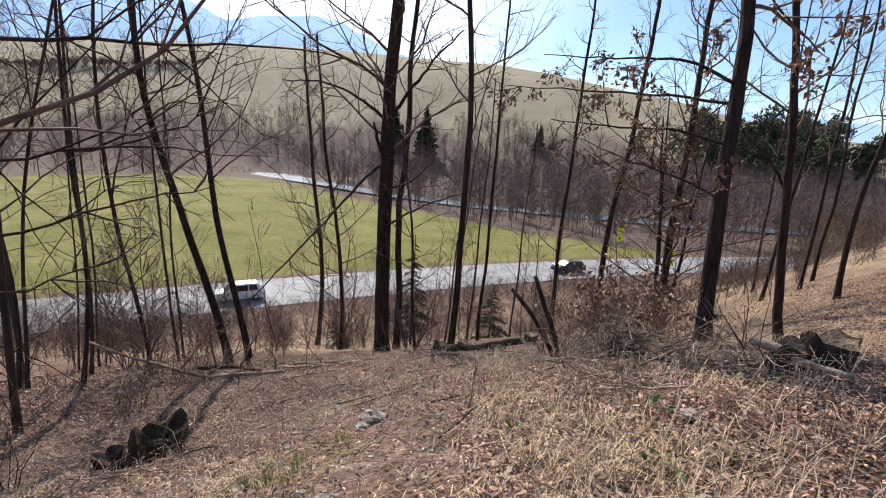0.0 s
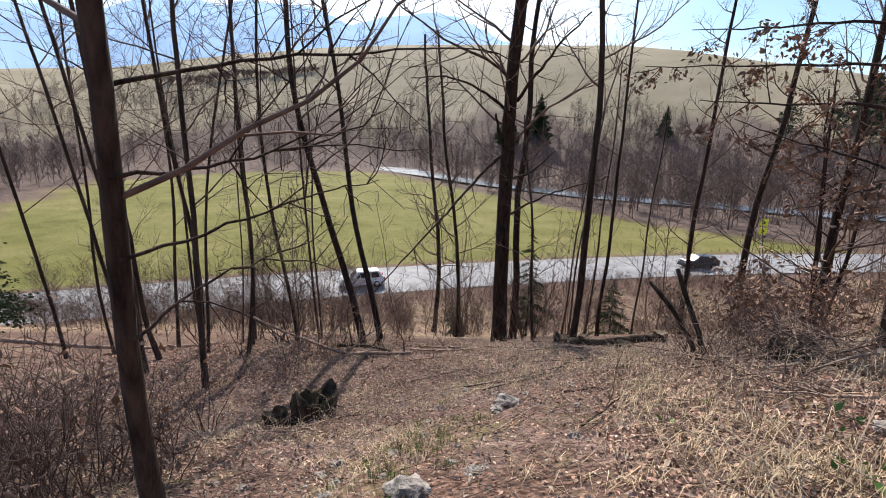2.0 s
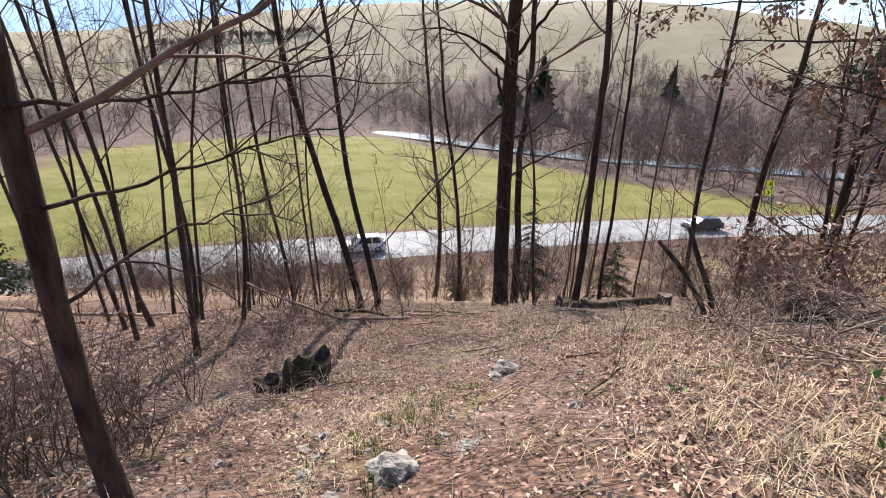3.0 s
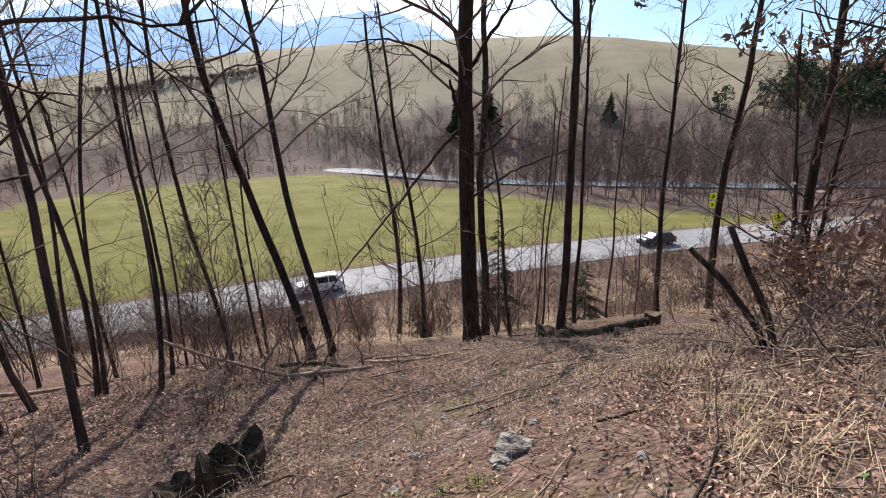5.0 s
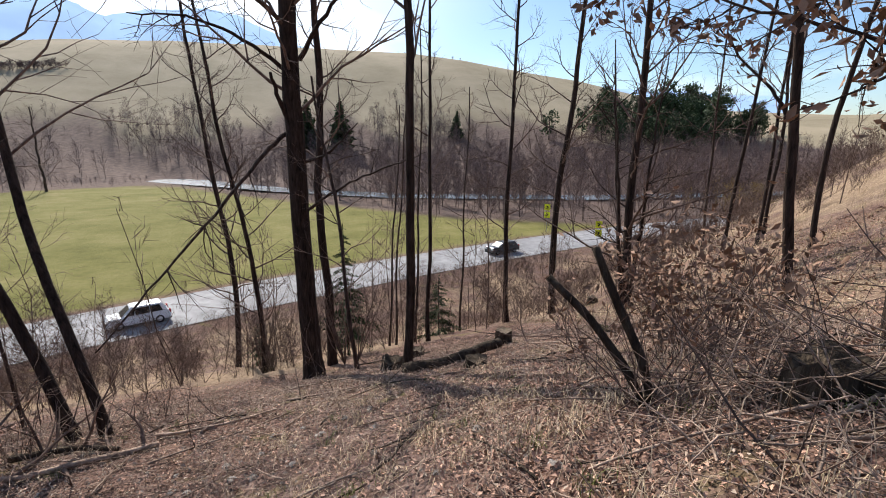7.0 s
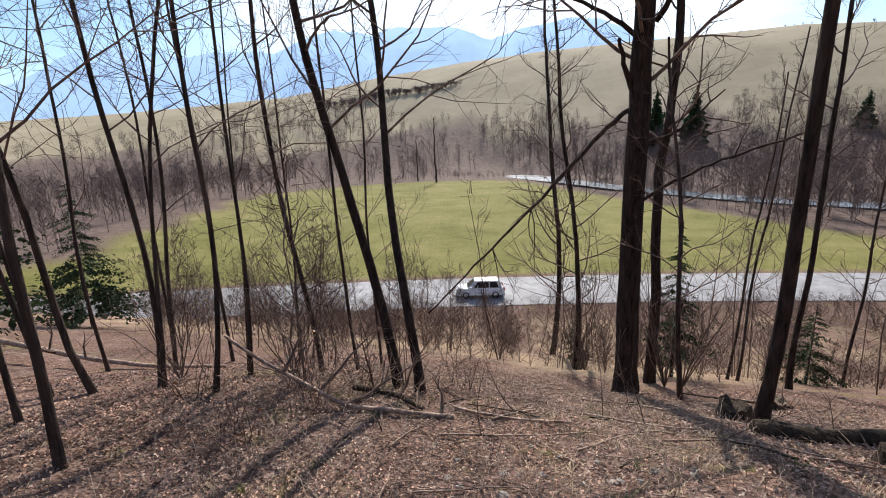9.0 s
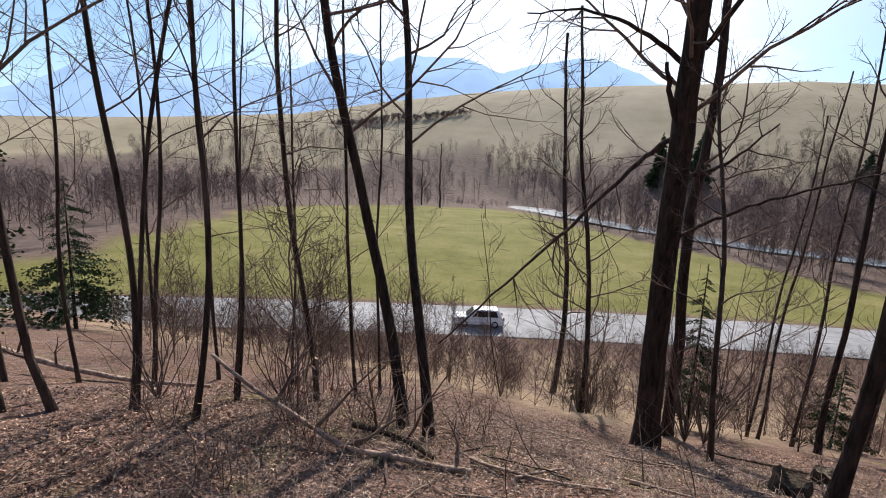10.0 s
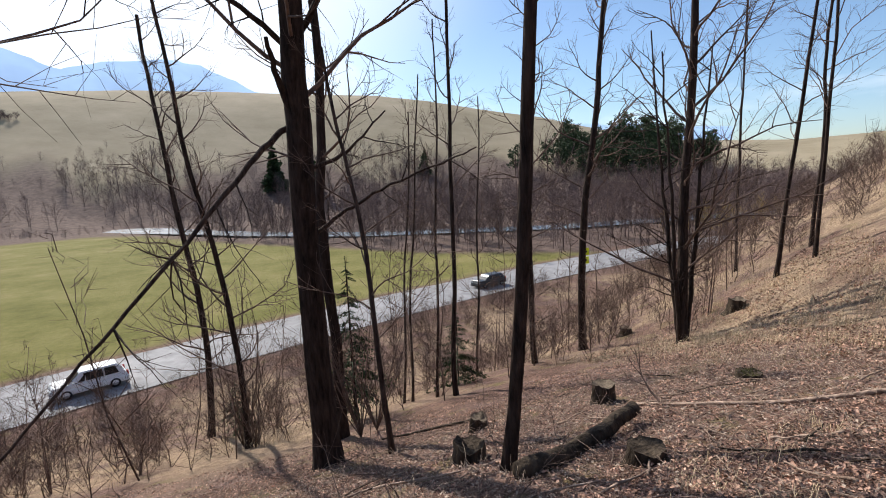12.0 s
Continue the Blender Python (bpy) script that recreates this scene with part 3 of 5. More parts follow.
# ---- trees on the slope ----
TREES = [
    ("tree", -1.71, 14.82, 0.48, 0.013, 0.002, 0.07, 0.009, 5.8, 17, 0.42, 20, 3.2, 0, "stout dark-barked bare tree with a broken stub"),
    ("tree", -1.41, 17.18, 0.26, -0.014, 0, 0.014, 0, 5.5, 15, 0.4, 14, 2.2, 0, "slim dark bare tree close behind the stout one"),
    ("tree", 0.4, 10.72, 0.15, 0.017, -0.002, 0.033, -0.004, 2.7, 11, 0.5, 10, 1.5, 0, "smooth grey-brown bare sapling trunk beside a log"),
    ("tree", -7.51, 28.76, 0.30, 0.033, 0.01, -0.007, -0.002, 7.2, 19, 0.2, 30, 3.2, 0, "twiggy bare tree at the foot of the slope"),
    ("tree", -4.63, 22.35, 0.21, -0.024, -0.006, -0.09, -0.025, 5.9, 15, 0.15, 26, 2.6, 0, "many-twigged leaning bare tree on the brow"),
    ("tree", 5.79, 21.79, 0.2, -0.017, 0.006, 0.011, -0.004, 6.8, 16, 0.25, 22, 2.4, 0, "thin straight bare tree on the brow"),
    ("tree", 8.06, 22.22, 0.28, 0.003, -0.001, 0.025, -0.011, 6.7, 17, 0.3, 22, 2.8, 0, "straight bare tree with ivy-dark bark"),
    ("tree", -4.53, 9.96, 0.16, -0.118, -0.06, -0.17, -0.1, 2.8, 11, 0.4, 12, 2.4, 0, "leaning dark bare trunk of a close pair"),
    ("tree", -4.05, 9.87, 0.14, -0.046, -0.03, -0.073, -0.05, 3.6, 12, 0.35, 14, 2.4, 0, "slightly leaning dark bare trunk of a close pair"),
    ("tree", -2.35, 1.93, 0.1, -0.057, -0.065, 0.03, 0.04, 2.0, 7, 0.3, 11, 2.2, 0, "slim curved bare trunk at the path's edge"),
    ("tree", 3.15, 5.4, 0.17, -0.075, 0.06, -0.07, 0.06, 2.0, 10, 0.42, 12, 2.6, 5, "furrowed dark trunk with withered leaves"),
    ("tree", 8.55, 11.13, 0.2, -0.034, 0.03, -0.03, 0.026, 3.7, 13, 0.4, 14, 3.0, 0, "forked bare tree on the grassy bank"),
    ("tree", 9.01, 17.99, 0.3, -0.01, 0.01, -0.01, 0.01, 4.2, 14, 0.1, 30, 3.6, 0, "many-stemmed spreading bare tree on the grassy bank"),
    ("tree", 13.6, 18.95, 0.14, 0.0, 0.0, -0.02, 0.02, 3.5, 13, 0.35, 12, 2.0, 0, "slender bare tree high on the bank"),
    ("tree", 14.8, 18.6, 0.13, 0.0, 0.0, 0.0, 0.0, 4, 13, 0.4, 10, 1.8, 0, "slender bare tree high on the bank"),
    ("tree", 16.4, 20.0, 0.14, 0.0, 0.0, 0.0, 0.0, 4, 13, 0.4, 10, 1.8, 0, "slender bare tree high on the bank"),
    ("tree", 15.94, 22.89, 0.12, -0.02, 0.02, 0.004, -0.004, 6, 14, 0.35, 12, 2.2, 0, "slender bare tree high on the bank"),
    ("tree", 12.92, 14.7, 0.16, 0.0, 0.0, 0.0, 0.0, 4.2, 13, 0.4, 12, 2.4, 0, "straight bare tree high on the bank"),
    ("tree", -0.55, 14.01, 0.1, -0.057, 0.005, -0.117, 0.007, 3.6, 7, 0.35, 12, 1.4, 0, "small crooked bare tree with short shoots"),
    ("tree", 1.86, 18.65, 0.14, 0.035, -0.009, 0.021, -0.006, 5.8, 14, 0.35, 14, 1.6, 0, "thin pale bare sapling on the brow"),
    ("tree", 1.48, 19.49, 0.09, 0.039, -0.009, 0.035, -0.009, 6, 11, 0.35, 12, 1.4, 0, "thin bare sapling on the brow"),
    ("tree", 0.54, 20.16, 0.08, 0.057, -0.008, 0.085, -0.014, 4, 9, 0.3, 12, 1.4, 0, "thin bare sapling on the brow"),
    ("tree", 0.8, 20.12, 0.08, 0.055, -0.009, 0.084, -0.016, 4, 10, 0.3, 12, 1.4, 0, "thin bare sapling on the brow"),
    ("tree", 4.02, 23.46, 0.1, 0.023, -0.007, 0.038, -0.012, 5, 11, 0.25, 16, 1.8, 0, "thin pale-twigged sapling on the brow"),
    ("tree", -7.49, 6.94, 0.12, -0.038, -0.08, -0.02, -0.03, 2.1, 11, 0.3, 13, 2.2, 0, "thin leaning bare tree in the thicket"),
    ("tree", -7.15, 7.65, 0.11, -0.017, -0.036, 0.01, 0.02, 3.4, 11, 0.35, 12, 2.0, 0, "thin bare tree in the thicket"),
    ("tree", -8.83, 8.78, 0.1, 0.036, 0.06, -0.008, -0.015, 3.6, 11, 0.3, 14, 2.0, 0, "thin forked bare tree in the thicket"),
    ("tree", -6.92, 7.58, 0.08, 0.044, 0.05, -0.008, -0.014, 3, 11, 0.3, 12, 1.8, 0, "thin bare tree in the thicket"),
    ("tree", -7.41, 9.29, 0.05, 0.043, 0.05, 0.015, 0.021, 2.6, 8, 0.25, 10, 1.2, 0, "whippy bare sapling in the thicket"),
    ("tree", -6.45, 10.15, 0.12, -0.081, -0.06, -0.048, -0.05, 2.9, 12, 0.35, 12, 2.0, 0, "slim bare tree beside the close pair"),
    ("tree", -10.14, 8.22, 0.09, -0.017, -0.049, 0.01, 0.03, 2.4, 11, 0.3, 12, 2.0, 0, "thin bare tree in the thicket"),
    ("tree", -6.75, 5.95, 0.09, -0.015, -0.02, -0.1, -0.1, 2.1, 10, 0.35, 11, 2.0, 0, "thin leaning bare tree in the thicket"),
    ("tree", -10.41, 7.34, 0.1, -0.016, -0.027, -0.053, -0.08, 1.1, 10, 0.35, 11, 2.0, 0, "thin bare tree in the thicket"),
    ("tree", -7.66, 6.54, 0.09, -0.03, -0.08, -0.1, -0.1, 0.7, 10, 0.35, 11, 2.0, 0, "thin leaning bare tree in the thicket"),
    ("tree", -5.48, 5.83, 0.09, 0.01, 0.01, 0.01, 0.01, 2.5, 9, 0.35, 11, 1.6, 0, "slim bare sapling above the thicket"),
    ("tree", -6.22, 10.9, 0.09, -0.06, -0.04, -0.02, -0.01, 3.2, 9, 0.3, 12, 1.5, 0, "thin bare sapling in the thicket"),
    ("tree", -6.21, 7.9, 0.1, 0.03, 0.03, 0.04, 0.03, 2.2, 10, 0.35, 11, 1.7, 0, "thin bare tree in the thicket"),
    ("tree", -6.87, 8.94, 0.09, 0.009, 0.008, 0.007, 0.006, 3.7, 10, 0.35, 11, 1.7, 0, "thin bare tree in the thicket"),
    ("tree", -9.8, 10.6, 0.1, -0.01, -0.02, -0.02, -0.03, 3.7, 11, 0.3, 12, 1.8, 0, "thin bare tree in the thicket"),
    ("tree", -11.5, 10.2, 0.1, 0.02, 0.01, -0.02, -0.03, 3.7, 11, 0.3, 12, 1.8, 0, "thin bare tree in the thicket"),
    ("tree", -8.9, 11.8, 0.08, 0.02, 0.02, -0.03, -0.03, 3.7, 10, 0.3, 12, 1.6, 0, "thin bare tree in the thicket"),
    ("tree", -7.3, 13.0, 0.09, -0.03, -0.02, 0.0, 0.0, 3.7, 10, 0.3, 12, 1.6, 0, "thin bare tree in the thicket"),
]
# bends of the trunks: height above the foot, then metres off it
BENDS = {
    (-1.71, 14.82): [(1.2, 0.01, -0.05), (2.4, 0.01, -0.08), (4.0, -0.03, -0.05), (6.0, 0.14, -0.15), (9.0, 0.40, -0.91)],
    (0.4, 10.72): [(1.2, 0.07, -0.12), (2.4, 0.09, -0.39), (4.0, 0.10, -0.51), (6.0, 0.05, -0.78), (9.0, -0.22, -0.64)],
    (-7.51, 28.76): [(1.2, 0.08, 0.08), (2.4, 0.15, 0.16), (4.0, 0.20, 0.29), (6.0, 0.14, 0.45), (9.0, -0.37, 0.67)],
    (-4.63, 22.35): [(1.2, -0.02, 0.12), (2.4, -0.05, 0.23), (4.0, -0.14, 0.31), (6.0, -0.36, 0.29), (9.0, -0.89, 0.10)],
    (5.79, 21.79): [(1.2, -0.11, -0.01), (2.4, -0.17, -0.04), (4.0, -0.20, -0.06), (6.0, -0.15, -0.05), (9.0, 0.03, 0.06)],
    (8.06, 22.22): [(1.2, -0.06, -0.04), (2.4, -0.11, -0.09), (4.0, -0.14, -0.15), (6.0, -0.08, -0.24), (9.0, 0.27, -0.36)],
    (-4.53, 9.96): [(1.2, -0.29, 0.14), (2.4, -0.76, 0.21), (4.0, -1.16, 0.12), (6.0, -1.61, -0.20), (9.0, -1.64, 0.08)],
    (-2.35, 1.93): [(1.2, 0.16, -0.18), (2.4, 0.38, -0.30), (4.0, 0.68, -0.60), (6.0, 1.0, -0.80)],
    (3.15, 5.4): [(1.2, -0.03, 0.14), (2.4, 0.02, 0.20), (4.0, 0.10, 0.55), (6.0, -0.00, 1.10), (9.0, -0.14, 1.59)],
    (8.55, 11.13): [(1.2, -0.2, 0.14), (2.4, -0.35, 0.10), (4.0, -0.6, 0.11), (6.0, -0.95, 0.08), (9.0, -1.3, 0.38)],
    (9.01, 17.99): [(1.2, -0.04, 0.01), (2.4, -0.07, 0.02), (4.0, -0.07, -0.00), (6.0, 0.05, -0.12), (9.0, 0.07, -0.14)],
    (13.6, 18.95): [(1.2, 0.05, -0.04), (2.4, 0.09, -0.08), (4.0, 0.16, -0.14), (6.0, 0.26, -0.23), (9.0, 0.43, -0.38)],
    (12.92, 14.7): [(1.2, -0.04, 0.04), (2.4, -0.04, 0.05), (4.0, 0.02, -0.02), (6.0, 0.19, -0.22), (9.0, 0.50, -0.56)],
    (-0.55, 14.01): [(1.2, -0.12, -0.25), (2.4, -0.19, -0.32), (4.0, -0.25, -0.16), (6.0, -0.61, 0.06), (9.0, -0.91, 0.37)],
    (1.86, 18.65): [(1.2, -0.06, 0.08), (2.4, 0.04, 0.12), (4.0, 0.15, 0.11), (6.0, 0.08, 0.06), (9.0, 0.10, -0.06)],
    (-6.45, 10.15): [(1.2, -0.02, -0.03), (2.4, -0.26, -0.25), (4.0, -0.31, -0.34), (6.0, -0.39, -0.47), (9.0, -0.21, -0.38)],
    (-7.49, 6.94): [(1.2, -0.04, -0.27), (2.4, 0.06, -0.24), (4.0, 0.03, -0.55), (6.0, 0.05, -0.69), (9.0, -0.09, -0.82)],
    (-7.15, 7.65): [(1.2, 0.12, 0.09), (2.4, 0.11, 0.03), (4.0, -0.04, -0.16), (6.0, -0.13, -0.24), (9.0, -0.23, -0.38)],
    (-6.92, 7.58): [(1.2, 0.04, 0.09), (2.4, 0.05, 0.15), (4.0, 0.16, 0.32), (6.0, 0.48, 0.70), (9.0, 0.87, 1.27)],
    (-6.21, 7.9): [(1.2, 0.10, 0.13), (2.4, 0.15, 0.18), (4.0, 0.08, 0.10), (6.0, 0.10, 0.11), (9.0, 0.11, 0.13)],
    (-6.87, 8.94): [(1.2, 0.08, 0.11), (2.4, 0.07, 0.10), (4.0, 0.01, 0.06), (6.0, 0.03, 0.11), (9.0, 0.05, 0.13)],
    (-4.05, 9.87): [(1.2, -0.14, 0.08), (2.4, -0.80, 0.49), (4.0, -1.21, 1.10), (6.0, -1.56, 1.45), (9.0, -1.92, 1.16)],
}
for nm, x, y, dia, a, c, e, f, h1, tall, first, limbs, reach, leafy, label in TREES:
    dia *= 0.72 if x < -5.5 and y < 14 else 1.0
    bare_tree(nm, x, y, dia, (a, c), (e, f), h1, tall, label, first * 0.9, int(limbs * 1.1), reach, BARK_GREY if dia < 0.13 else BARK, leafy, bends=BENDS.get((x, y)))

# limbs of the stout tree: broken stub, long drooping bough, level bough
big = bpy.data.objects["tree"]


def bough(parent, name, pts, r0, r1, shoots, label="", mat=BARK, sides=7, length=0.9):
    """A bent bough given by a few world points, with shoots along it."""
    base = np.array(parent.matrix_basis.translation) if parent else np.zeros(3)
    pts = np.array(pts, float) - base
    s = np.linspace(0, len(pts) - 1, len(pts) * 4)
    line = np.stack([np.interp(s, range(len(pts)), pts[:, k]) for k in range(3)], 1)
    line[2:-2] = (line[:-4] + line[1:-3] + line[2:-2] + line[3:-1] + line[4:]) / 5
    line[1:-1] += rng.standard_normal((len(line) - 2, 3)) * (r0 * 0.12 + 0.008)
    b = Buf()
    b.tube(line, np.linspace(r0, r1, len(line)), sides, 0.03, True)
    for i in range(shoots):
        k = rng.integers(3, len(line) - 1)
        along = unit(line[k] - line[k - 1])
        grow(b, line[k], along * 0.6 + unit(np.cross(along, rng.standard_normal(3))) * 0.9, length * (0.5 + rng.random()), r1 * 0.9 + 0.003, 1, 4, 0.02, 4)
    return part(name, b, mat, parent, label)


bough(big, "stub", [(-1.62, 14.66, 0.3), (-1.8, 14.4, 0.85), (-1.95, 14.05, 1.4), (-2.03, 13.75, 1.88)], 0.085, 0.03, 0, "jagged broken stub")
bough(big, "bough", [(-1.84, 14.6, 0.72), (-2.2, 14.3, 0.45), (-2.7, 13.98, -0.2), (-3.06, 13.73, -0.65), (-3.89, 13.13, -1.66), (-4.47, 12.53, -2.4), (-5.1, 11.83, -3.21)], 0.055, 0.014, 9, "long pale drooping bough", BARK_GREY, length=1.1)
bough(big, "bough", [(-1.6, 14.8, -1.15), (-1.2, 14.7, -0.85), (-0.69, 14.63, -0.55), (0.06, 14.43, -0.19), (0.72, 14.18, 0.04), (1.2, 14.0, 0.25)], 0.04, 0.01, 6, "", BARK_GREY)
bough(big, "bough", [(-1.65, 14.7, 0.0), (-1.1, 14.5, 0.15), (-0.8, 14.4, 0.4), (-0.3, 14.2, 0.9)], 0.045, 0.012, 4, "", BARK_GREY)
bough(big, "bough", [(-1.55, 14.8, 2.3), (-1.0, 14.3, 3.0), (-0.4, 13.8, 3.7), (0.3, 13.2, 4.3)], 0.06, 0.015, 8, "", BARK)
bough(big, "bough", [(-1.7, 14.8, 1.9), (-2.4, 14.3, 2.5), (-3.3, 13.8, 2.9), (-4.4, 13.3, 2.8)], 0.055, 0.012, 9, "", BARK)
near_left = bpy.data.objects["tree.009"]
bough(near_left, "bough", [(-1.98, 1.63, 1.45), (-1.75, 2.1, 1.6), (-1.35, 2.7, 1.74), (-0.9, 3.3, 1.86), (-0.4, 3.9, 1.8)], 0.011, 0.003, 8, "", BARK_GREY, 5, 0.7)
bough(near_left, "bough", [(-2.0, 1.64, 1.1), (-1.85, 2.15, 1.15), (-1.55, 2.7, 1.25), (-1.3, 3.1, 1.5)], 0.01, 0.003, 7, "", BARK_GREY, 5, 0.6)
bough(near_left, "bough", [(-2.05, 1.68, 0.75), (-1.95, 2.2, 0.8), (-1.65, 2.75, 0.95), (-1.4, 3.05, 1.0)], 0.01, 0.003, 6, "", BARK_GREY, 5, 0.5)
bough(near_left, "bough", [(-2.1, 1.72, 0.35), (-2.0, 2.2, 0.55), (-1.75, 2.75, 0.62)], 0.01, 0.003, 6, "", BARK_GREY, 5, 0.5)
fork = bpy.data.objects["tree.011"]
bough(fork, "bough", [(8.1, 11.24, 0.7), (7.7, 11.5, 1.5), (7.1, 11.8, 2.1), (6.6, 12.0, 2.9)], 0.04, 0.012, 8, "", BARK, length=1.4)
leafy_oak = bpy.data.objects["tree.010"]


def leafy_bough(parent, pts, r0):
    base = np.array(parent.matrix_basis.translation)
    pts = [tuple(base + np.array(p)) for p in pts]
    ob = bough(parent, "bough", pts, r0, 0.005, 7, "", BARK_GREY, 5, 0.5)
    v = np.zeros(len(ob.data.vertices) * 3)
    ob.data.vertices.foreach_get("co", v)
    v = v.reshape(-1, 3)
    b = Buf()
    for k in rng.integers(len(v) // 5, len(v), 300):
        leaf_quads(b, v[k] + np.array([0, 0, -0.03]), 0.036, 1, 0.03)
    q = part("foliage", b, HANG_LEAF, parent, "curled brown leaves still hanging")
    q["kind"] = "stuff"


leafy_bough(leafy_oak, [(0.0, 0.2, 2.35), (-0.5, 0.35, 2.5), (-1.1, 0.55, 2.5), (-1.9, 0.75, 2.55)], 0.024)
leafy_bough(leafy_oak, [(0.0, 0.15, 1.75), (-0.4, 0.3, 1.95), (-0.9, 0.55, 2.1), (-1.5, 0.8, 2.35)], 0.018)
leafy_bough(leafy_oak, [(0.0, 0.15, 1.9), (-0.3, -0.1, 1.85), (-0.75, -0.2, 1.65), (-1.0, -0.25, 1.55)], 0.014)
leafy_bough(leafy_oak, [(0.05, 0.3, 3.0), (-0.5, 0.5, 3.3), (-1.2, 0.8, 3.3), (-2.0, 1.1, 3.35)], 0.022)
leafy_bough(leafy_oak, [(0.05, 0.3, 2.8), (-0.6, 0.9, 2.95), (-1.4, 1.6, 3.0), (-2.3, 2.2, 3.1)], 0.02)
spread = bpy.data.objects["tree.012"]
for dx, dy, h in ((-0.5, -0.1, 8.5), (0.45, 0.2, 9.0), (-0.2, 0.4, 9.5)):
    bough(spread, "stem", [(9.05 + dx * 0.3, 17.99 + dy * 0.3, ground_at(9.05, 17.99) + 0.1), (9.05 + dx, 17.99 + dy, -3.2), (9.05 + dx * 1.6, 17.99 + dy * 2, -0.5), (9.05 + dx * 2.6, 17.99 + dy * 3, h - 5.6)], 0.09, 0.02, 14, "", BARK, length=1.8)


# ---- far trees and brush ----
def ribbon_twig(b, p, q, r0, r1):
    s = unit(np.cross(q - p, rng.standard_normal(3)))
    b.add([p - s * r0, p + s * r0, q + s * r1, q - s * r1], [(0, 1, 2, 3)])


def far_variants(count, tall, limbs, twigs, r, wide):
    out = []
    for _ in range(count):
        b = Buf()
        top = np.array([rng.normal(0, 0.3), rng.normal(0, 0.3), tall])
        pts = np.linspace([0, 0, -0.4], top, 4) + np.concatenate([np.zeros((1, 3)), rng.normal(0, 0.12, (3, 3))])
        b.tube(pts, np.linspace(r * 1.6, r * 0.5, 4), 4)
        for i in range(limbs):
            s = 0.15 + 0.85 * (i + rng.random()) / limbs
            p = pts[0] + (top - pts[0]) * s
            az = rng.random() * 6.28
            e = p + np.array([math.cos(az), math.sin(az), 0.75 + rng.random() * 0.8]) * wide * (1.1 - 0.75 * s)
            m = (p + e) / 2 + rng.normal(0, 0.12 * wide, 3)
            ribbon_twig(b, p, m, r * 0.75, r * 0.6)
            ribbon_twig(b, m, e, r * 0.6, r * 0.3)
            for _k in range(twigs):
                q = p + (e - p) * (0.3 + 0.7 * rng.random())
                w = rng.normal(0, 1, 3) + np.array([0, 0, 0.8])
                ribbon_twig(b, q, q + unit(w) * wide * (0.25 + 0.4 * rng.random()), r * 0.42, r * 0.14)
        v = np.concatenate(b.v)
        out.append((v, [f for g in b.f for f in g]))
    return out


def scatter(name, variants, places, label, category, mat, lo=0.7, hi=1.3):
    """Many small plants, joined."""
    vs, loops, starts, n, nl = [], [], [], 0, 0
    for x, y in places:
        v, f = variants[rng.integers(len(variants))]
        s, a = lo + (hi - lo) * rng.random(), rng.random() * 6.28
        c, d = math.cos(a) * s, math.sin(a) * s
        w = np.stack([v[:, 0] * c - v[:, 1] * d + x, v[:, 0] * d + v[:, 1] * c + y, v[:, 2] * s + ground_at(x, y)], 1)
        vs.append(w)
        key = np.array(f, np.int32)
        loops.append(key.ravel() + n)
        starts.append(np.arange(len(key), dtype=np.int32) * 4 + nl)
        n, nl = n + len(v), nl + key.size
    me = bpy.data.meshes.new(name)
    vs, loops, starts = np.concatenate(vs), np.concatenate(loops), np.concatenate(starts)
    me.vertices.add(len(vs))
    me.vertices.foreach_set("co", vs.ravel())
    me.loops.add(len(loops))
    me.loops.foreach_set("vertex_index", loops)
    me.polygons.add(len(starts))
    me.polygons.foreach_set("loop_start", starts)
    me.update(calc_edges=True)
    me.materials.append(mat)
    return tagged(new(name, me), label, category, "", "stuff")


def pick(count, x0, x1, y0, y1, ok):
    out, x, y = [], rng.uniform(x0, x1, count * 12), rng.uniform(y0, y1, count * 12)
    keep = ok(x, y)
    return list(zip(x[keep][:count], y[keep][:count]))


FAR = far_variants(9, 9.5, 22, 6, 0.055, 3.2)
MID = far_variants(6, 6.0, 18, 7, 0.04, 2.2)


def beyond_river(x, y):
    return (near_line(RIVER, x, y) > 5) & (y > off_line(RIVER, x, y)) & (np.hypot(x, y) < 300 + 22 * np.sin(x * 0.05) + 9 * np.sin(x * 0.17 + y * 0.1)) & (np.abs(np.degrees(np.arctan2(x, y))) < 85)


def river_bank(x, y):
    return (near_line(RIVER, x, y) > 4.5) & (y < off_line(RIVER, x, y)) & (y > off_line(FIELD, x, y) + 2)


def bank_right(x, y):
    return river_bank(x, y) & (x > -48) & (road_off(x, y) > 11) & (rng.random(np.shape(x)) < np.clip((x + 50) / 28, 0.15, 1))


def bank_left(x, y):
    return river_bank(x, y) & (x < -92)


scatter("far_woods", FAR, pick(1150, -300, 260, 100, 330, beyond_river), "grey-brown leafless woods beyond the river", "woods", BRUSH, 0.6, 1.25)
scatter("riverside_woods", FAR, pick(430, -48, 150, 80, 260, bank_right), "leafless woods between field edge and river", "woods", BRUSH, 0.5, 1.05)
scatter("riverside_woods", FAR, pick(330, -300, -96, 100, 300, bank_left), "leafless woods at the field's far corner", "woods", BRUSH, 0.7, 1.2)
scatter("riverside_brush", MID, pick(150, -120, 10, 105, 200, lambda x, y: river_bank(x, y) & (near_line(RIVER, x, y) > 12)), "low leafless brush at the field's edge", "brush", BRUSH, 0.18, 0.42)
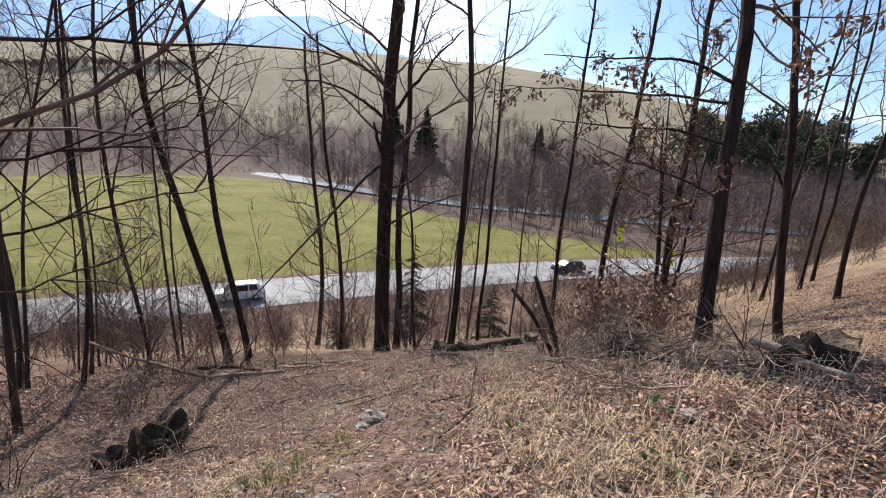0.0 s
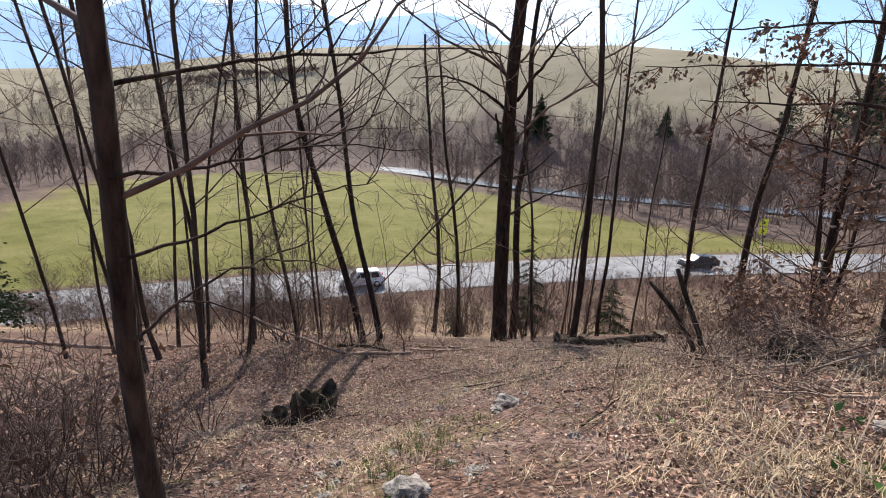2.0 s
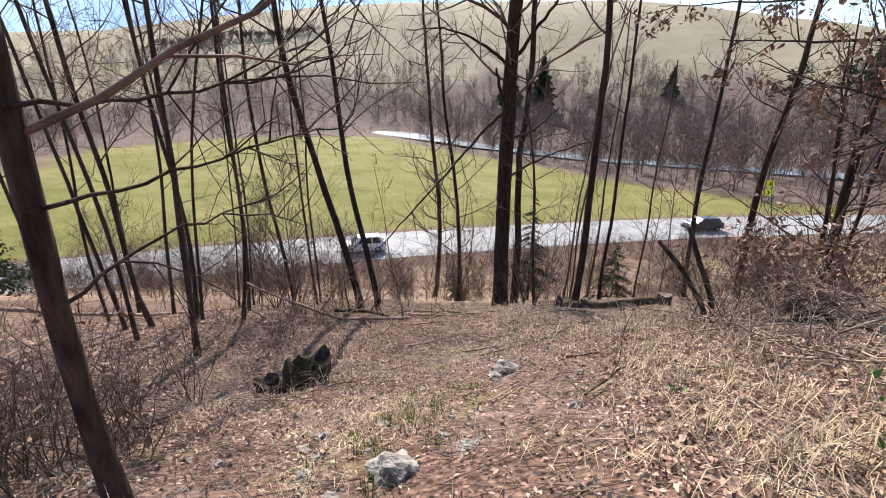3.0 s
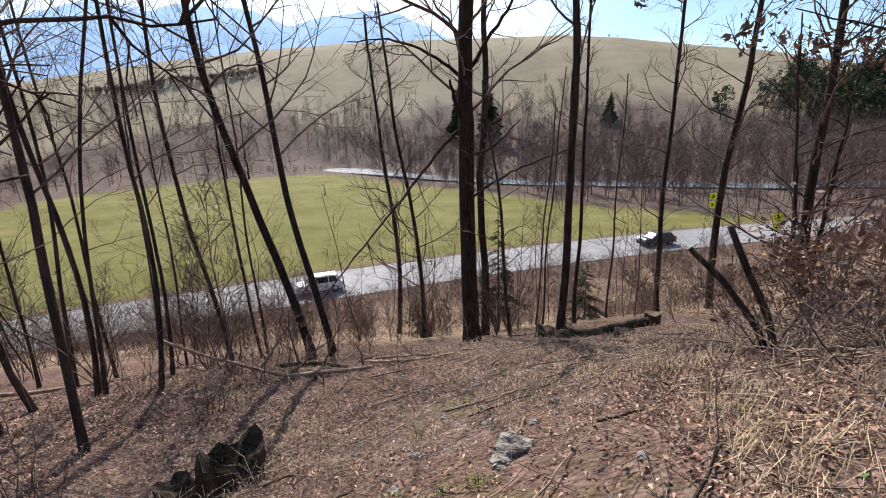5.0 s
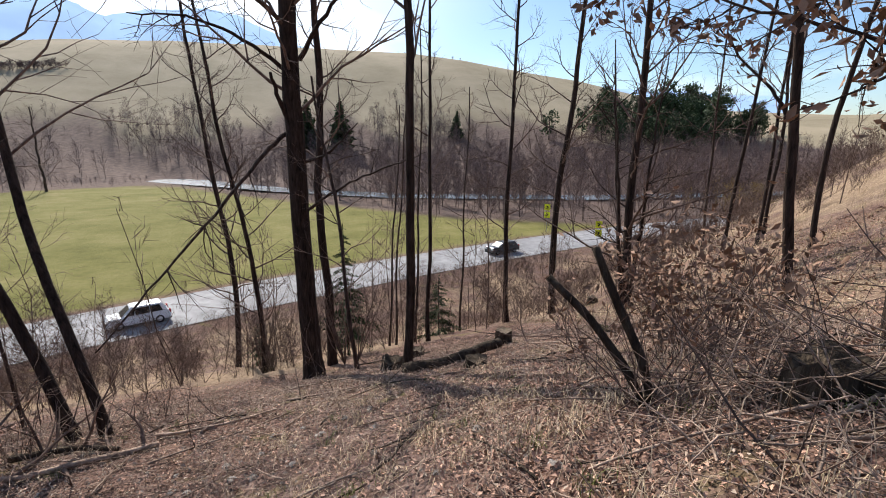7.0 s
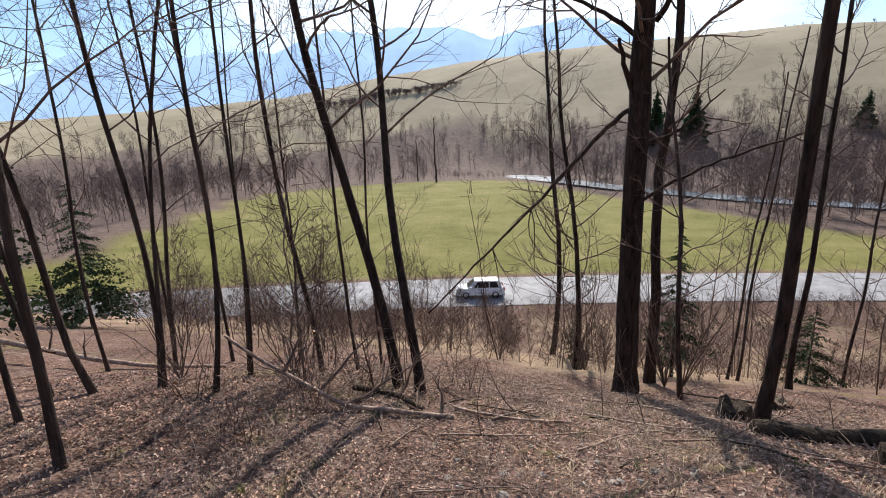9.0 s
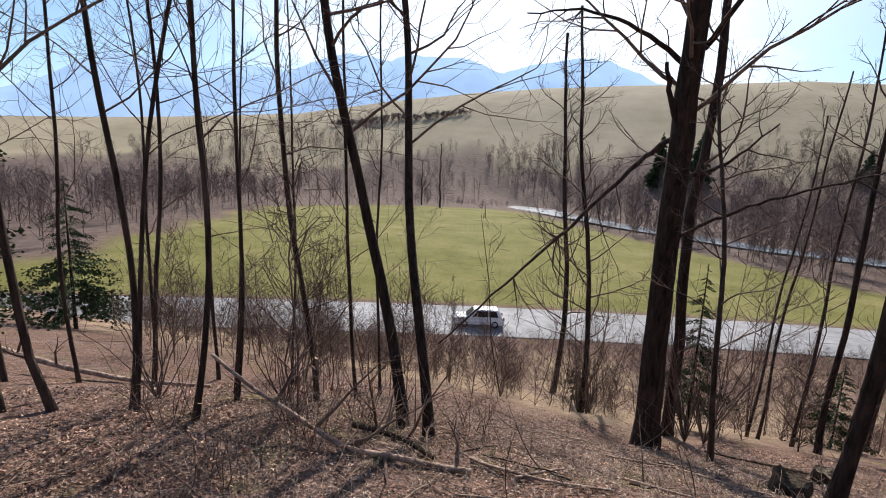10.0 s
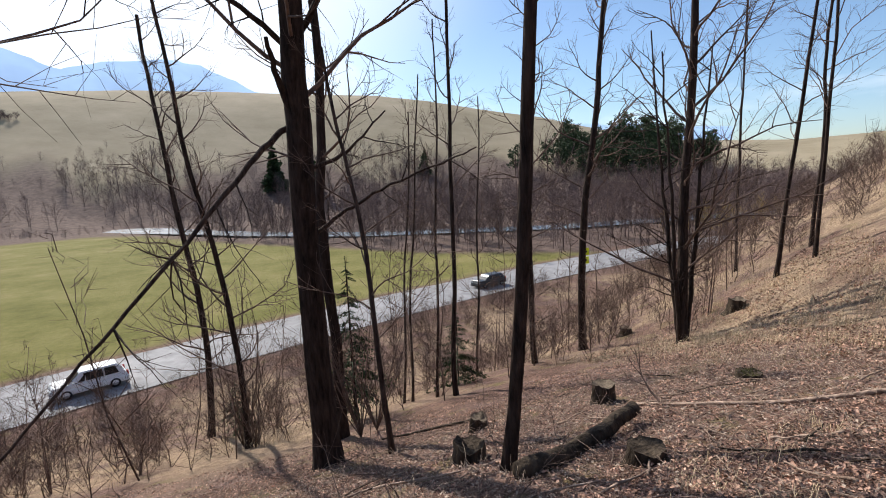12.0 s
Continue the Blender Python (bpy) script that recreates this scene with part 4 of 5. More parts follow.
scatter("hillside_scrub", MID, pick(150, -300, 260, 235, 370, lambda x, y: (np.hypot(x, y) > 290) & (np.hypot(x, y) < 335 + 18 * np.sin(x * 0.045))), "scattered scrub at the foot of the hill", "scrub", BRUSH, 0.5, 1.3)
scatter("right_woods", FAR, pick(330, 40, 230, 60, 330, lambda x, y: (np.degrees(np.arctan2(x, y)) > 25) & (road_off(x, y) > 9) & (np.hypot(x, y) > 92) & (y > 74)), "leafless woods past the bend of the road", "woods", BRUSH, 0.6, 1.1)
scatter("left_woods", FAR, pick(340, -190, -60, 5, 130, lambda x, y: (x < -90 - 0.67 * (y - 42)) & (road_off(x, y) > 5) & (np.abs(road_off(x, y)) > 6)), "leafless woods along the road", "woods", BRUSH, 0.6, 1.1)

BUSH = far_variants(8, 1.6, 24, 6, 0.011, 0.85)
scatter("roadside_brush", BUSH, pick(440, -50, 50, 8, 75, lambda x, y: (road_off(x, y) < -5.6) & (road_off(x, y) > -12 + 2 * np.sin(x)) & (np.hypot(x, y) > 15) & (np.hypot(x - 30, y - 57) > 6)), "leafless brush along the road's near edge", "brush", TWIG, 0.5, 1.25)
scatter("bank_brush", BUSH, pick(420, -24, 34, 16, 46, lambda x, y: (road_off(x, y) < -8) & (y > 17.5 + 0.1 * x) & (y < 30 + 0.5 * x)), "leafless saplings and brush below the brow", "brush", TWIG, 0.4, 1.2)
scatter("field_edge_brush", BUSH, pick(110, -70, 40, 15, 80, lambda x, y: (road_off(x, y) > 5.2) & (road_off(x, y) < 6.8)), "dry verge weeds at the field's near edge", "brush", BRUSH, 0.2, 0.5)
THICK = far_variants(6, 3.4, 22, 7, 0.012, 1.0)
scatter("thicket", THICK, pick(120, -26, -4.8, 5.5, 28, lambda x, y: (road_off(x, y) < -6) & (y > 8.6 - 0.35 * (x + 5)) & (x < -0.35 * (y - 8) - 4.6)), "tangled leafless thicket below the trees", "thicket", TWIG, 0.4, 1.1)
SAPLING = far_variants(6, 5.5, 16, 4, 0.014, 0.9)
scatter("saplings", SAPLING, pick(80, -17, 22, 17.5, 36, lambda x, y: (road_off(x, y) < -9) & (np.abs(x + 1.5) > 1.2)), "thin leafless saplings below the brow", "saplings", TWIG, 0.6, 1.25)


# conifers
def conifer_mesh(tall, wide, rows, per, droop, shaggy):
    fine = 70 if shaggy < 1.5 else 9
    trunk, needles = Buf(), Buf()
    trunk.tube([(0, 0, -0.3), (0, 0, tall * 0.5), (0, 0, tall)], [tall * 0.014, tall * 0.008, 0.01], 6)
    for i in range(rows):
        s = (i + 0.5) / rows
        z = tall * (0.08 + 0.92 * s)
        r = wide * (1 - s) ** 0.8 * (0.75 + 0.5 * rng.random())
        for j in range(per):
            a = rng.random() * 6.28
            ln = r * (0.6 + 0.6 * rng.random())
            d, side = np.array([math.cos(a), math.sin(a), 0]), np.array([-math.sin(a), math.cos(a), 0])
            dz = rng.normal(0, tall / rows * 0.4)
            ribbon_twig(needles, np.array([0, 0, z + dz]), np.array([0, 0, z + dz]) + d * ln - np.array([0, 0, droop * ln * 0.6]), 0.012 * shaggy, 0.004)
            for k in range(fine):
                f = 0.15 + 0.9 * k / fine
                c = np.array([0, 0, z + dz]) + d * ln * f - np.array([0, 0, droop * ln * f ** 1.3 * 0.6]) + rng.normal(0, 0.05 * ln, 3)
                h = ln * 0.13 * shaggy * (1.2 - 0.5 * f) * (1 if fine == 9 else 0.26 + 0.03 / ln)
                t = rng.normal(0, 0.7)
                needles.add([c - d * h, c + side * h * (0.7 if fine == 9 else 0.22) + np.array([0, 0, t * h]), c + d * h * 1.3 - np.array([0, 0, h * 0.3]), c - side * h * (0.7 if fine == 9 else 0.22) - np.array([0, 0, t * h])], [(0, 1, 2), (0, 2, 3)])
    return trunk, needles


def conifer(x, y, tall, wide, rows, per, label, droop=0.4, shaggy=1.0, group="conifers"):
    ob = thing("conifer", x, y, label, "conifer", group)
    t, nd = conifer_mesh(tall, wide, rows, per, droop, shaggy)
    part("trunk", t, BARK, ob)
    part("needles", nd, NEEDLE, ob)["kind"] = "stuff"
    return ob


conifer(-1.0, 19.6, 5.0, 1.1, 20, 6, "small ragged green spruce below the brow", 0.6)
conifer(2.7, 21.5, 2.6, 1.1, 12, 8, "low green spruce sapling below the brow", 0.5)
conifer(-15.8, 7.6, 8.5, 2.0, 26, 8, "dark green spruce at the thicket's edge", 0.5)
conifer(-24, 13.5, 6.5, 2.0, 22, 8, "dark green spruce at the thicket's edge", 0.5)
conifer(-5.9, 27.0, 2.4, 0.9, 12, 8, "low green spruce sapling by the road", 0.5)
conifer(55.2, 279.6, 17, 4.2, 20, 14, "dark pointed spruce on the far slope", 0.3, 1.9)
conifer(-10.5, 262.5, 29, 6.0, 30, 15, "tall dark spruce at the foot of the hill", 0.3, 1.9)
conifer(-27.7, 264.2, 28, 5.5, 30, 15, "dark spruce at the foot of the hill", 0.3, 1.9)


def pine_mesh(tall, wide):
    trunk, needles = Buf(), Buf()
    trunk.tube([(0, 0, -0.5), (0, 0, tall * 0.55), (0, 0, tall * 0.9)], [tall * 0.018, tall * 0.012, 0.05], 6)
    for i in range(46):
        a, h = rng.random() * 6.28, 0.22 + 0.75 * rng.random()
        r = wide * math.sqrt(max(0.05, 1 - ((h - 0.5) / 0.55) ** 2)) * (0.3 + 0.75 * rng.random())
        c = np.array([math.cos(a) * r, math.sin(a) * r, h * tall])
        leaf_quads(needles, c, wide * 0.13, 16, wide * 0.13)
    return trunk, needles


pines = []
for k in range(4):
    ob = thing("pine", 109.6 + k * 0.01, 273.2, "rounded dark green pine on the far slope", "pine", "pine grove")
    t, nd = pine_mesh(17 + 2 * k, 5.0)
    part("trunk", t, BARK, ob)
    part("needles", nd, NEEDLE, ob)["kind"] = "stuff"
    pines.append(ob)
for k, (az, d) in enumerate(((25.5, 300), (27.0, 320), (28.5, 335))):
    x, y = d * math.sin(radians(az)), d * math.cos(radians(az))
    pines[k + 1].matrix_basis = pose(x, y, ground_at(x, y))
for k in range(84):
    az, d = rng.uniform(27.0, 43.5), rng.uniform(290, 365)
    s = 0.86 * (0.75 + 0.5 * rng.random()) * (1.35 if 32 < az < 40 else 0.95)
    x, y = d * math.sin(radians(az)), d * math.cos(radians(az))
    c = copy_thing(pines[k % 4], pose(x, y, ground_at(x, y), 0, 0, rng.random() * 360))
    c.scale = (s, s, s)

# trees standing alone by the field, shrubs on the hill
bare_tree("tree", -93, 160, 0.7, (0, 0), (0, 0), 4, 24, "spreading leafless tree at the field's edge", 0.15, 26, 8.5, BARK_GREY, 0, dense=2, group="field trees", up=0.6)
bare_tree("tree", -104, 164, 0.5, (0, 0), (0, 0), 4, 18, "leafless tree at the field's edge", 0.15, 18, 6, BARK_GREY, 0, dense=2, group="field trees", up=0.6)
HILLBUSH = far_variants(4, 3.5, 24, 6, 0.1, 2.8)
scatter("hill_scrub", HILLBUSH, [(-186 - 0.58 * i + rng.normal(0, 2), 354 - 0.43 * i + rng.normal(0, 3.0)) for i in range(150)], "strip of scrub on the grassy hill", "scrub", BRUSH, 0.5, 1.1)
scatter("crest_shrubbery", HILLBUSH, [(42 + 5 * i + rng.normal(0, 2), 514 - i * 2) for i in range(4)] + [(95 + 7 * i, 500 - i * 3) for i in range(2)], "small shrubs on the crest of the hill", "scrub", BRUSH, 0.35, 0.8)

# yellow-budded shrub, golden willows
for x, y, s, cnt in ((-6.6, 9.6, 1.0, 260), (-7.6, 8.2, 0.8, 140)):
    shrub = thing("budding_shrub", x, y, "leafless shrub with first yellow-green buds", "shrub", "budding shrubs")
    stems, buds = Buf(), Buf()
    for i in range(9):
        a = rng.random() * 6.28
        pts = wander((0, 0, -0.05), (math.cos(a) * 0.35, math.sin(a) * 0.35, 1), 2.2 * s * (0.7 + 0.5 * rng.random()), 8, 0.14)
        stems.tube(pts, np.linspace(0.012, 0.003, len(pts)), 5)
        for q in pts[3:]:
            grow(stems, q, rng.standard_normal(3) + np.array([0, 0, 0.3]), 0.6 * s, 0.004, 0, 3)
            leaf_quads(buds, q, 0.016, cnt // 45, 0.18)
    part("stem_tangle", stems, TWIG, shrub)["kind"] = "stuff"
    part("bud_cover", buds, YELLOW_BUD, shrub, "small yellow-green buds")["kind"] = "stuff"
WILLOW = material("willow_twig", (0.2, 0.13, 0.05), (0.36, 0.25, 0.1), 0.6, 0.9, 0, vary=0.3)
scatter("golden_willows", far_variants(4, 6.0, 26, 6, 0.05, 2.0), [(78 + rng.normal(0, 9), 88 + rng.normal(0, 6)) for _ in range(14)], "golden-twigged willows past the bend", "willows", WILLOW, 0.7, 1.2)


# ---- stumps, logs, fallen wood ----
def stump(x, y, r, h, label, jag=0.12, tilt=(0, 0), cut=True, mossy=False):
    ob = thing("stump", x, y, label, "stump", "stumps")
    n, lev = 20, 6
    b = Buf()
    ph = rng.random(4) * 6.28
    v = []
    for j in range(lev):
        s = j / (lev - 1)
        for i in range(n):
            a = i * 2 * math.pi / n
            flare = 1 + 0.55 * (1 - s) ** 2.2 * (1 + 0.5 * math.sin(a * 3 + ph[0]) + 0.25 * math.sin(a * 5 + ph[1]))
            q = r * flare * (1 + 0.05 * math.sin(a * 7 + ph[2]) + rng.normal(0, 0.05))
            z = -0.2 + (h + 0.2) * s + (0.5 * jag * h * (math.sin(a * 2 + ph[3]) + 0.6 * math.sin(a * 5 + ph[1]) + rng.normal(0, 0.3)) if j == lev - 1 else 0)
            v.append((q * math.cos(a) + tilt[0] * z, q * math.sin(a) + tilt[1] * z, z))
    f = [(j * n + i, j * n + (i + 1) % n, (j + 1) * n + (i + 1) % n, (j + 1) * n + i) for j in range(lev - 1) for i in range(n)]
    b.add(v, f)
    part("bark_wall", b, STUMP, ob)
    t = Buf()
    rim = np.array(v[-n:])
    inner = rim * [0.55, 0.55, 1] - [0, 0, jag * h * 0.8]
    mid = rim.mean(0) - [0, 0, jag * h * 1.2]
    t.add(np.concatenate([rim - [0, 0, 0.004], inner, [mid]]), [(i, (i + 1) % n, n + (i + 1) % n, n + i) for i in range(n)] + [(n + i, n + (i + 1) % n, 2 * n) for i in range(n)])
    part("cut_face", t, CUT if cut else STUMP, ob, "weathered cut face")
    if mossy:
        m = Buf()
        for _ in range(420):
            a, q = rng.random() * 6.28, r * math.sqrt(rng.random())
            leaf_quads(m, np.array([q * math.cos(a) + tilt[0] * h, q * math.sin(a) + tilt[1] * h, h * (1 - 0.1 * rng.random())]), 0.011, 1, 0.008)
        part("moss", m, MOSS, ob, "dry yellow-green moss")["kind"] = "stuff"
    return ob


stump(-3.66, 5.08, 0.16, 0.18, "low black root spur of a rotten stump", 0.4, (-0.4, 0), False)
stump(-3.3, 5.25, 0.29, 0.45, "black rotten stump with a jagged mossy top", 0.4, (0.22, 0), False, True)
stump(2.72, 12.5, 0.17, 0.32, "small dark cut stump with a split side", 0.12)
stump(3.1, 3.7, 0.18, 0.24, "broad broken stump with a splintered pale edge", 0.3)
stump(2.82, 3.68, 0.15, 0.2, "splintered grey part of a broken stump", 0.3)
stump(2.1, 4.95, 0.21, 0.2, "wide low rotten stump among twigs", 0.3, (0, 0), False)
stump(0.2, 11.55, 0.2, 0.24, "dark rotten stump behind the sapling", 0.25, (0, 0), False)
stump(1.42, 9.75, 0.17, 0.16, "small rotten stump beside a log", 0.2, (0, 0), False)
stump(0.9, 13.4, 0.15, 0.25, "small dark stump on the slope", 0.2)
stump(11.4, 18.4, 0.25, 0.35, "old grey cut stump on the bank", 0.15)
stump(10.2, 22.5, 0.22, 0.3, "old grey cut stump on the bank", 0.15)
stump(4.6, 11.6, 0.17, 0.1, "mossy low stump on the slope", 0.2, (0, 0), False, True)


def on_ground(x, y, up):
    return (x, y, ground_at(x, y) + up)


def log(name, pts, r0, r1, label, mat=STUMP, sides=12, shoots=0, rough=0.06):
    base = Vector(pts[0])
    ob = tagged(new(name), label, "log" if r0 > 0.07 else "branch", "fallen wood")
    ob.matrix_basis = pose(*base)
    p = np.array(pts, float) - np.array(base)
    s = np.linspace(0, len(p) - 1, len(p) * 4)
    line = np.stack([np.interp(s, range(len(p)), p[:, k]) for k in range(3)], 1)
    line[1:-1] += rng.standard_normal((len(line) - 2, 3)) * (r0 * 0.12 + 0.008)
    for _ in range(2):
        line[1:-1] = (line[:-2] + 2 * line[1:-1] + line[2:]) / 4
    b = Buf()
    b.tube(line, np.linspace(r0, r1, len(line)), sides, rough, True)
    part("wood", b, mat, ob)
    if shoots:
        t = Buf()
        for i in range(shoots):
            k = rng.integers(1, len(line) - 1)
            grow(t, line[k], rng.standard_normal(3) + np.array([0, 0, 0.7]), 0.5 + 0.8 * rng.random(), r1 * 0.8, 1, 4, 0.03, 4)
        part("side_growth", t, TWIG, ob)["kind"] = "stuff"
    return ob


log("log", [on_ground(0.3, 10.2, 0.08), on_ground(0.95, 10.42, 0.06), on_ground(1.5, 10.58, 0.13), on_ground(2.15, 10.95, 0.2)], 0.105, 0.085, "dark rotten log with patches of moss", rough=0.06)
log("fallen_branch", [(-6.39, 8.26, -2.55), (-5.75, 8.36, -2.86), (-5.05, 8.46, -3.08), on_ground(-4.46, 8.57, 0.06), on_ground(-3.72, 8.82, 0.06), on_ground(-3.0, 9.05, 0.05)], 0.022, 0.038, "barkless fallen branch with its end in the air", DEADWOOD, 8, 5)
log("fallen_branch", [on_ground(-4.9, 9.3, 0.08), on_ground(-4.2, 9.35, 0.06), on_ground(-3.5, 9.1, 0.05)], 0.05, 0.03, "dark fallen branch across the ridge", STUMP, 8, 4)
log("long_pole", [on_ground(2.89, 11.9, 0.03), on_ground(2.85, 11.0, 0.04), on_ground(3.3, 10.2, 0.04), on_ground(3.9, 9.6, 0.05), on_ground(4.6, 9.2, 0.05)], 0.018, 0.03, "long pale barkless pole on the ground", DEADWOOD, 7, 1)
log("fallen_log", [on_ground(-13.2, 7.6, 0.45), on_ground(-12.0, 8.0, 0.34), on_ground(-10.9, 8.25, 0.2), on_ground(-9.6, 8.75, 0.06), on_ground(-8.4, 9.5, 0.04)], 0.06, 0.035, "thin fallen trunk lying across the bank", DEADWOOD, 8, 3)
log("fallen_branch", [on_ground(1.3, 14.3, 0.06), on_ground(0.2, 14.9, 0.05), on_ground(-0.6, 15.6, 0.06)], 0.03, 0.018, "thin fallen branch along the brow", STUMP, 6, 2)
log("fallen_branch", [on_ground(2.6, 4.7, 0.12), on_ground(2.2, 4.2, 0.14), on_ground(1.75, 3.95, 0.1)], 0.014, 0.01, "pale dead stick over the twig heap", DEADWOOD, 5)
log("root", [on_ground(2.6, 3.85, 0.25), on_ground(2.75, 3.6, 0.12), on_ground(2.85, 3.2, 0.05)], 0.05, 0.02, "knotty grey root by the dark trunk", DEADWOOD, 8)
for i in range(240):
    x, y = rng.uniform(-4.5, 5.0), 3.6 + 10.9 * rng.random() ** 1.1
    a, ln, r = rng.random() * 3.14, 0.3 + 0.9 * rng.random() ** 2, 0.005 + 0.009 * rng.random()
    log("stick", [on_ground(x + math.cos(a) * ln * k, y + math.sin(a) * ln * k, r + 0.015 + 0.03 * rng.random()) for k in (-0.5, -0.15, 0.2, 0.5)], r, r * 0.6, "dead stick on the leaf litter", DEADWOOD if i % 5 else STUMP, 5, 1 if i % 6 == 0 else 0)

for pts, r in ((((-2.02, 11.33), (-1.12, 11.55), (-0.28, 11.26), (0.6, 10.96)), 0.017), (((-2.53, 9.21), (-2.36, 9.5), (-2.18, 9.85)), 0.022), (((-3.17, 9.35), (-2.4, 9.3), (-1.58, 9.45)), 0.02), (((-2.9, 8.5), (-2.0, 8.75), (-1.3, 9.3)), 0.014), (((-1.6, 10.2), (-0.9, 10.0), (-0.2, 10.15)), 0.016), (((-0.6, 9.4), (0.2, 9.7), (0.9, 9.6)), 0.013)):
    log("fallen_branch", [on_ground(x, y, r + 0.02) for x, y in pts], r, r * 0.6, "barkless pale dead branch on the litter", DEADWOOD, 6, 3)


def twig_heap(x, y, wide, count, long):
    """A tangle of thin cut brushwood."""
    ob = thing("brush_heap", x, y, "tangled heap of thin dead brushwood", "brushwood", "brush heaps")
    for mat, share in ((DEADWOOD, 0.5), (TWIG, 0.25)):
        b = Buf()
        for _ in range(int(count * share)):
            a, q = rng.random() * 6.28, wide * abs(rng.normal(0, 0.6))
            px, py = q * math.cos(a), q * math.sin(a)
            foot = np.array([px, py, ground_at(x + px, y + py) - ob.matrix_basis.translation.z + 0.02 + 0.18 * rng.random()])
            way = np.array([rng.normal(), rng.normal(), 0.25 + 0.35 * rng.random()])
            grow(b, foot, way, long * (0.4 + 0.9 * rng.random()), 0.003 + 0.005 * rng.random(), 1, 4, -0.03, 3)
        part("brushwood", b, mat, ob)["kind"] = "stuff"


for x, y, w, c, ln in ((1.8, 4.9, 0.4, 34, 0.8), (2.25, 4.6, 0.4, 30, 0.8), (1.3, 4.5, 0.4, 26, 0.7), (2.5, 5.3, 0.4, 26, 0.8), (1.5, 5.3, 0.35, 22, 0.7), (2.6, 4.0, 0.35, 22, 0.6), (1.5, 3.7, 0.35, 16, 0.5), (-4.7, 8.9, 0.4, 26, 0.9), (-3.9, 9.4, 0.35, 18, 0.8)):
    twig_heap(x, y, w, c, ln)

# cut coppice stems with twiggy regrowth
cop = thing("coppice_stool", 1.5, 5.6, "coppiced stool with sawn dark stems and twigs", "shrub")
o = np.array(cop.matrix_basis.translation)
for pts, r in (([(1.55, 5.6, -1.3), (1.4, 5.68, -0.95), (1.18, 5.82, -0.62), (0.95, 5.97, -0.38)], 0.027), ([(1.57, 5.6, -1.3), (1.5, 5.66, -0.9), (1.33, 5.76, -0.5), (1.2, 5.84, -0.16)], 0.028)):
    b = Buf()
    line = np.array(pts) - o
    s = np.linspace(0, len(line) - 1, 12)
    b.tube(np.stack([np.interp(s, range(len(line)), line[:, k]) for k in range(3)], 1), np.linspace(r * 1.15, r * 0.9, 12), 9, 0.05, True)
    part("stem", b, STUMP, cop)
b = Buf()
for i in range(16):
    a = rng.random() * 6.28
    grow(b, (rng.normal(0, 0.12), rng.normal(0, 0.12), 0.0), (math.cos(a) * 0.8, math.sin(a) * 0.8, 0.9), 0.5 + 0.8 * rng.random(), 0.006, 1, 4, 0.02, 3)
part("regrowth", b, TWIG, cop)["kind"] = "stuff"


def leafy_bush(x, y, tall, stems, leaves, label):
    ob = thing("leafy_bush", x, y, label, "bush", "withered bushes")
    s, lv = Buf(), Buf()
    for i in range(stems):
        a = rng.random() * 6.28
        pts = wander((rng.normal(0, 0.12), rng.normal(0, 0.12), -0.04), (math.cos(a) * 0.35, math.sin(a) * 0.35, 1), tall * (0.6 + 0.5 * rng.random()), 7, 0.12)
        s.tube(pts, np.linspace(0.006, 0.002, len(pts)), 4)
        for q in pts[2:]:
            e = wander(q, rng.standard_normal(3) + np.array([0, 0, 0.5]), 0.4, 3, 0.2)
            s.tube(e, np.linspace(0.0028, 0.0014, 4), 3)
            for w in e[1:]:
                if rng.random() < leaves:
                    leaf_quads(lv, w, 0.042, 2, 0.05)
    part("stem_tangle", s, TWIG, ob)["kind"] = "stuff"
    part("foliage", lv, HANG_LEAF, ob, "curled withered brown leaves")["kind"] = "stuff"


for x, y, t, n, q in ((2.4, 6.7, 1.25, 11, 0.9), (2.9, 7.2, 1.5, 12, 0.95), (3.2, 6.8, 1.3, 10, 0.9), (3.7, 8.0, 1.5, 10, 0.8), (2.7, 6.2, 1.3, 9, 0.7), (2.0, 7.3, 1.2, 5, 0.5), (4.1, 7.4, 1.0, 5, 0.5), (3.1, 6.1, 0.5, 6, 0.1), (1.9, 5.3, 0.45, 6, 0.05), (2.9, 5.0, 0.4, 5, 0.05)):
    leafy_bush(x, y, t, n, q, "twiggy bush with withered brown leaves" if q > 0.2 else "low leafless twig bush")
for x, y, t, n in ((-3.05, 1.75, 0.8, 22), (-3.3, 2.2, 0.9, 24), (-3.6, 1.7, 1.0, 22), (-3.0, 2.5, 0.6, 16), (-4.3, 2.5, 1.1, 24), (-4.0, 2.0, 1.0, 22), (-5.2, 3.7, 1.2, 20), (-3.5, 3.0, 0.9, 8), (-3.9, 3.9, 1.0, 9), (-3.2, 2.4, 0.8, 7), (-4.3, 2.9, 1.2, 9), (-4.8, 8.4, 1.0, 12), (-4.9, 7.2, 0.8, 10), (-5.5, 8.7, 1.4, 14), (-5.0, 9.6, 1.3, 14), (-3.7, 10.6, 0.9, 10), (-6.3, 7.6, 1.1, 12)):
    leafy_bush(x, y, t, n, 0.04, "low leafless twig bush")
for k, (x, y) in enumerate(((-4.35, 22.6), (-4.9, 22.9), (-4.3, 21.8), (-1.0, 16.6), (-0.6, 16.9))):
    ob = thing("coppice_shoots", x, y, "clump of thin upright bare shoots", "shrub", "shoot clumps")
    b = Buf()
    for i in range(13):
        a = rng.random() * 6.28
        grow(b, (0, 0, 0), (math.cos(a) * 0.3, math.sin(a) * 0.3, 1), 2.2 + 2.0 * rng.random(), 0.016, 1, 4, 0.06, 4)
    part("regrowth", b, TWIG, ob)["kind"] = "stuff"


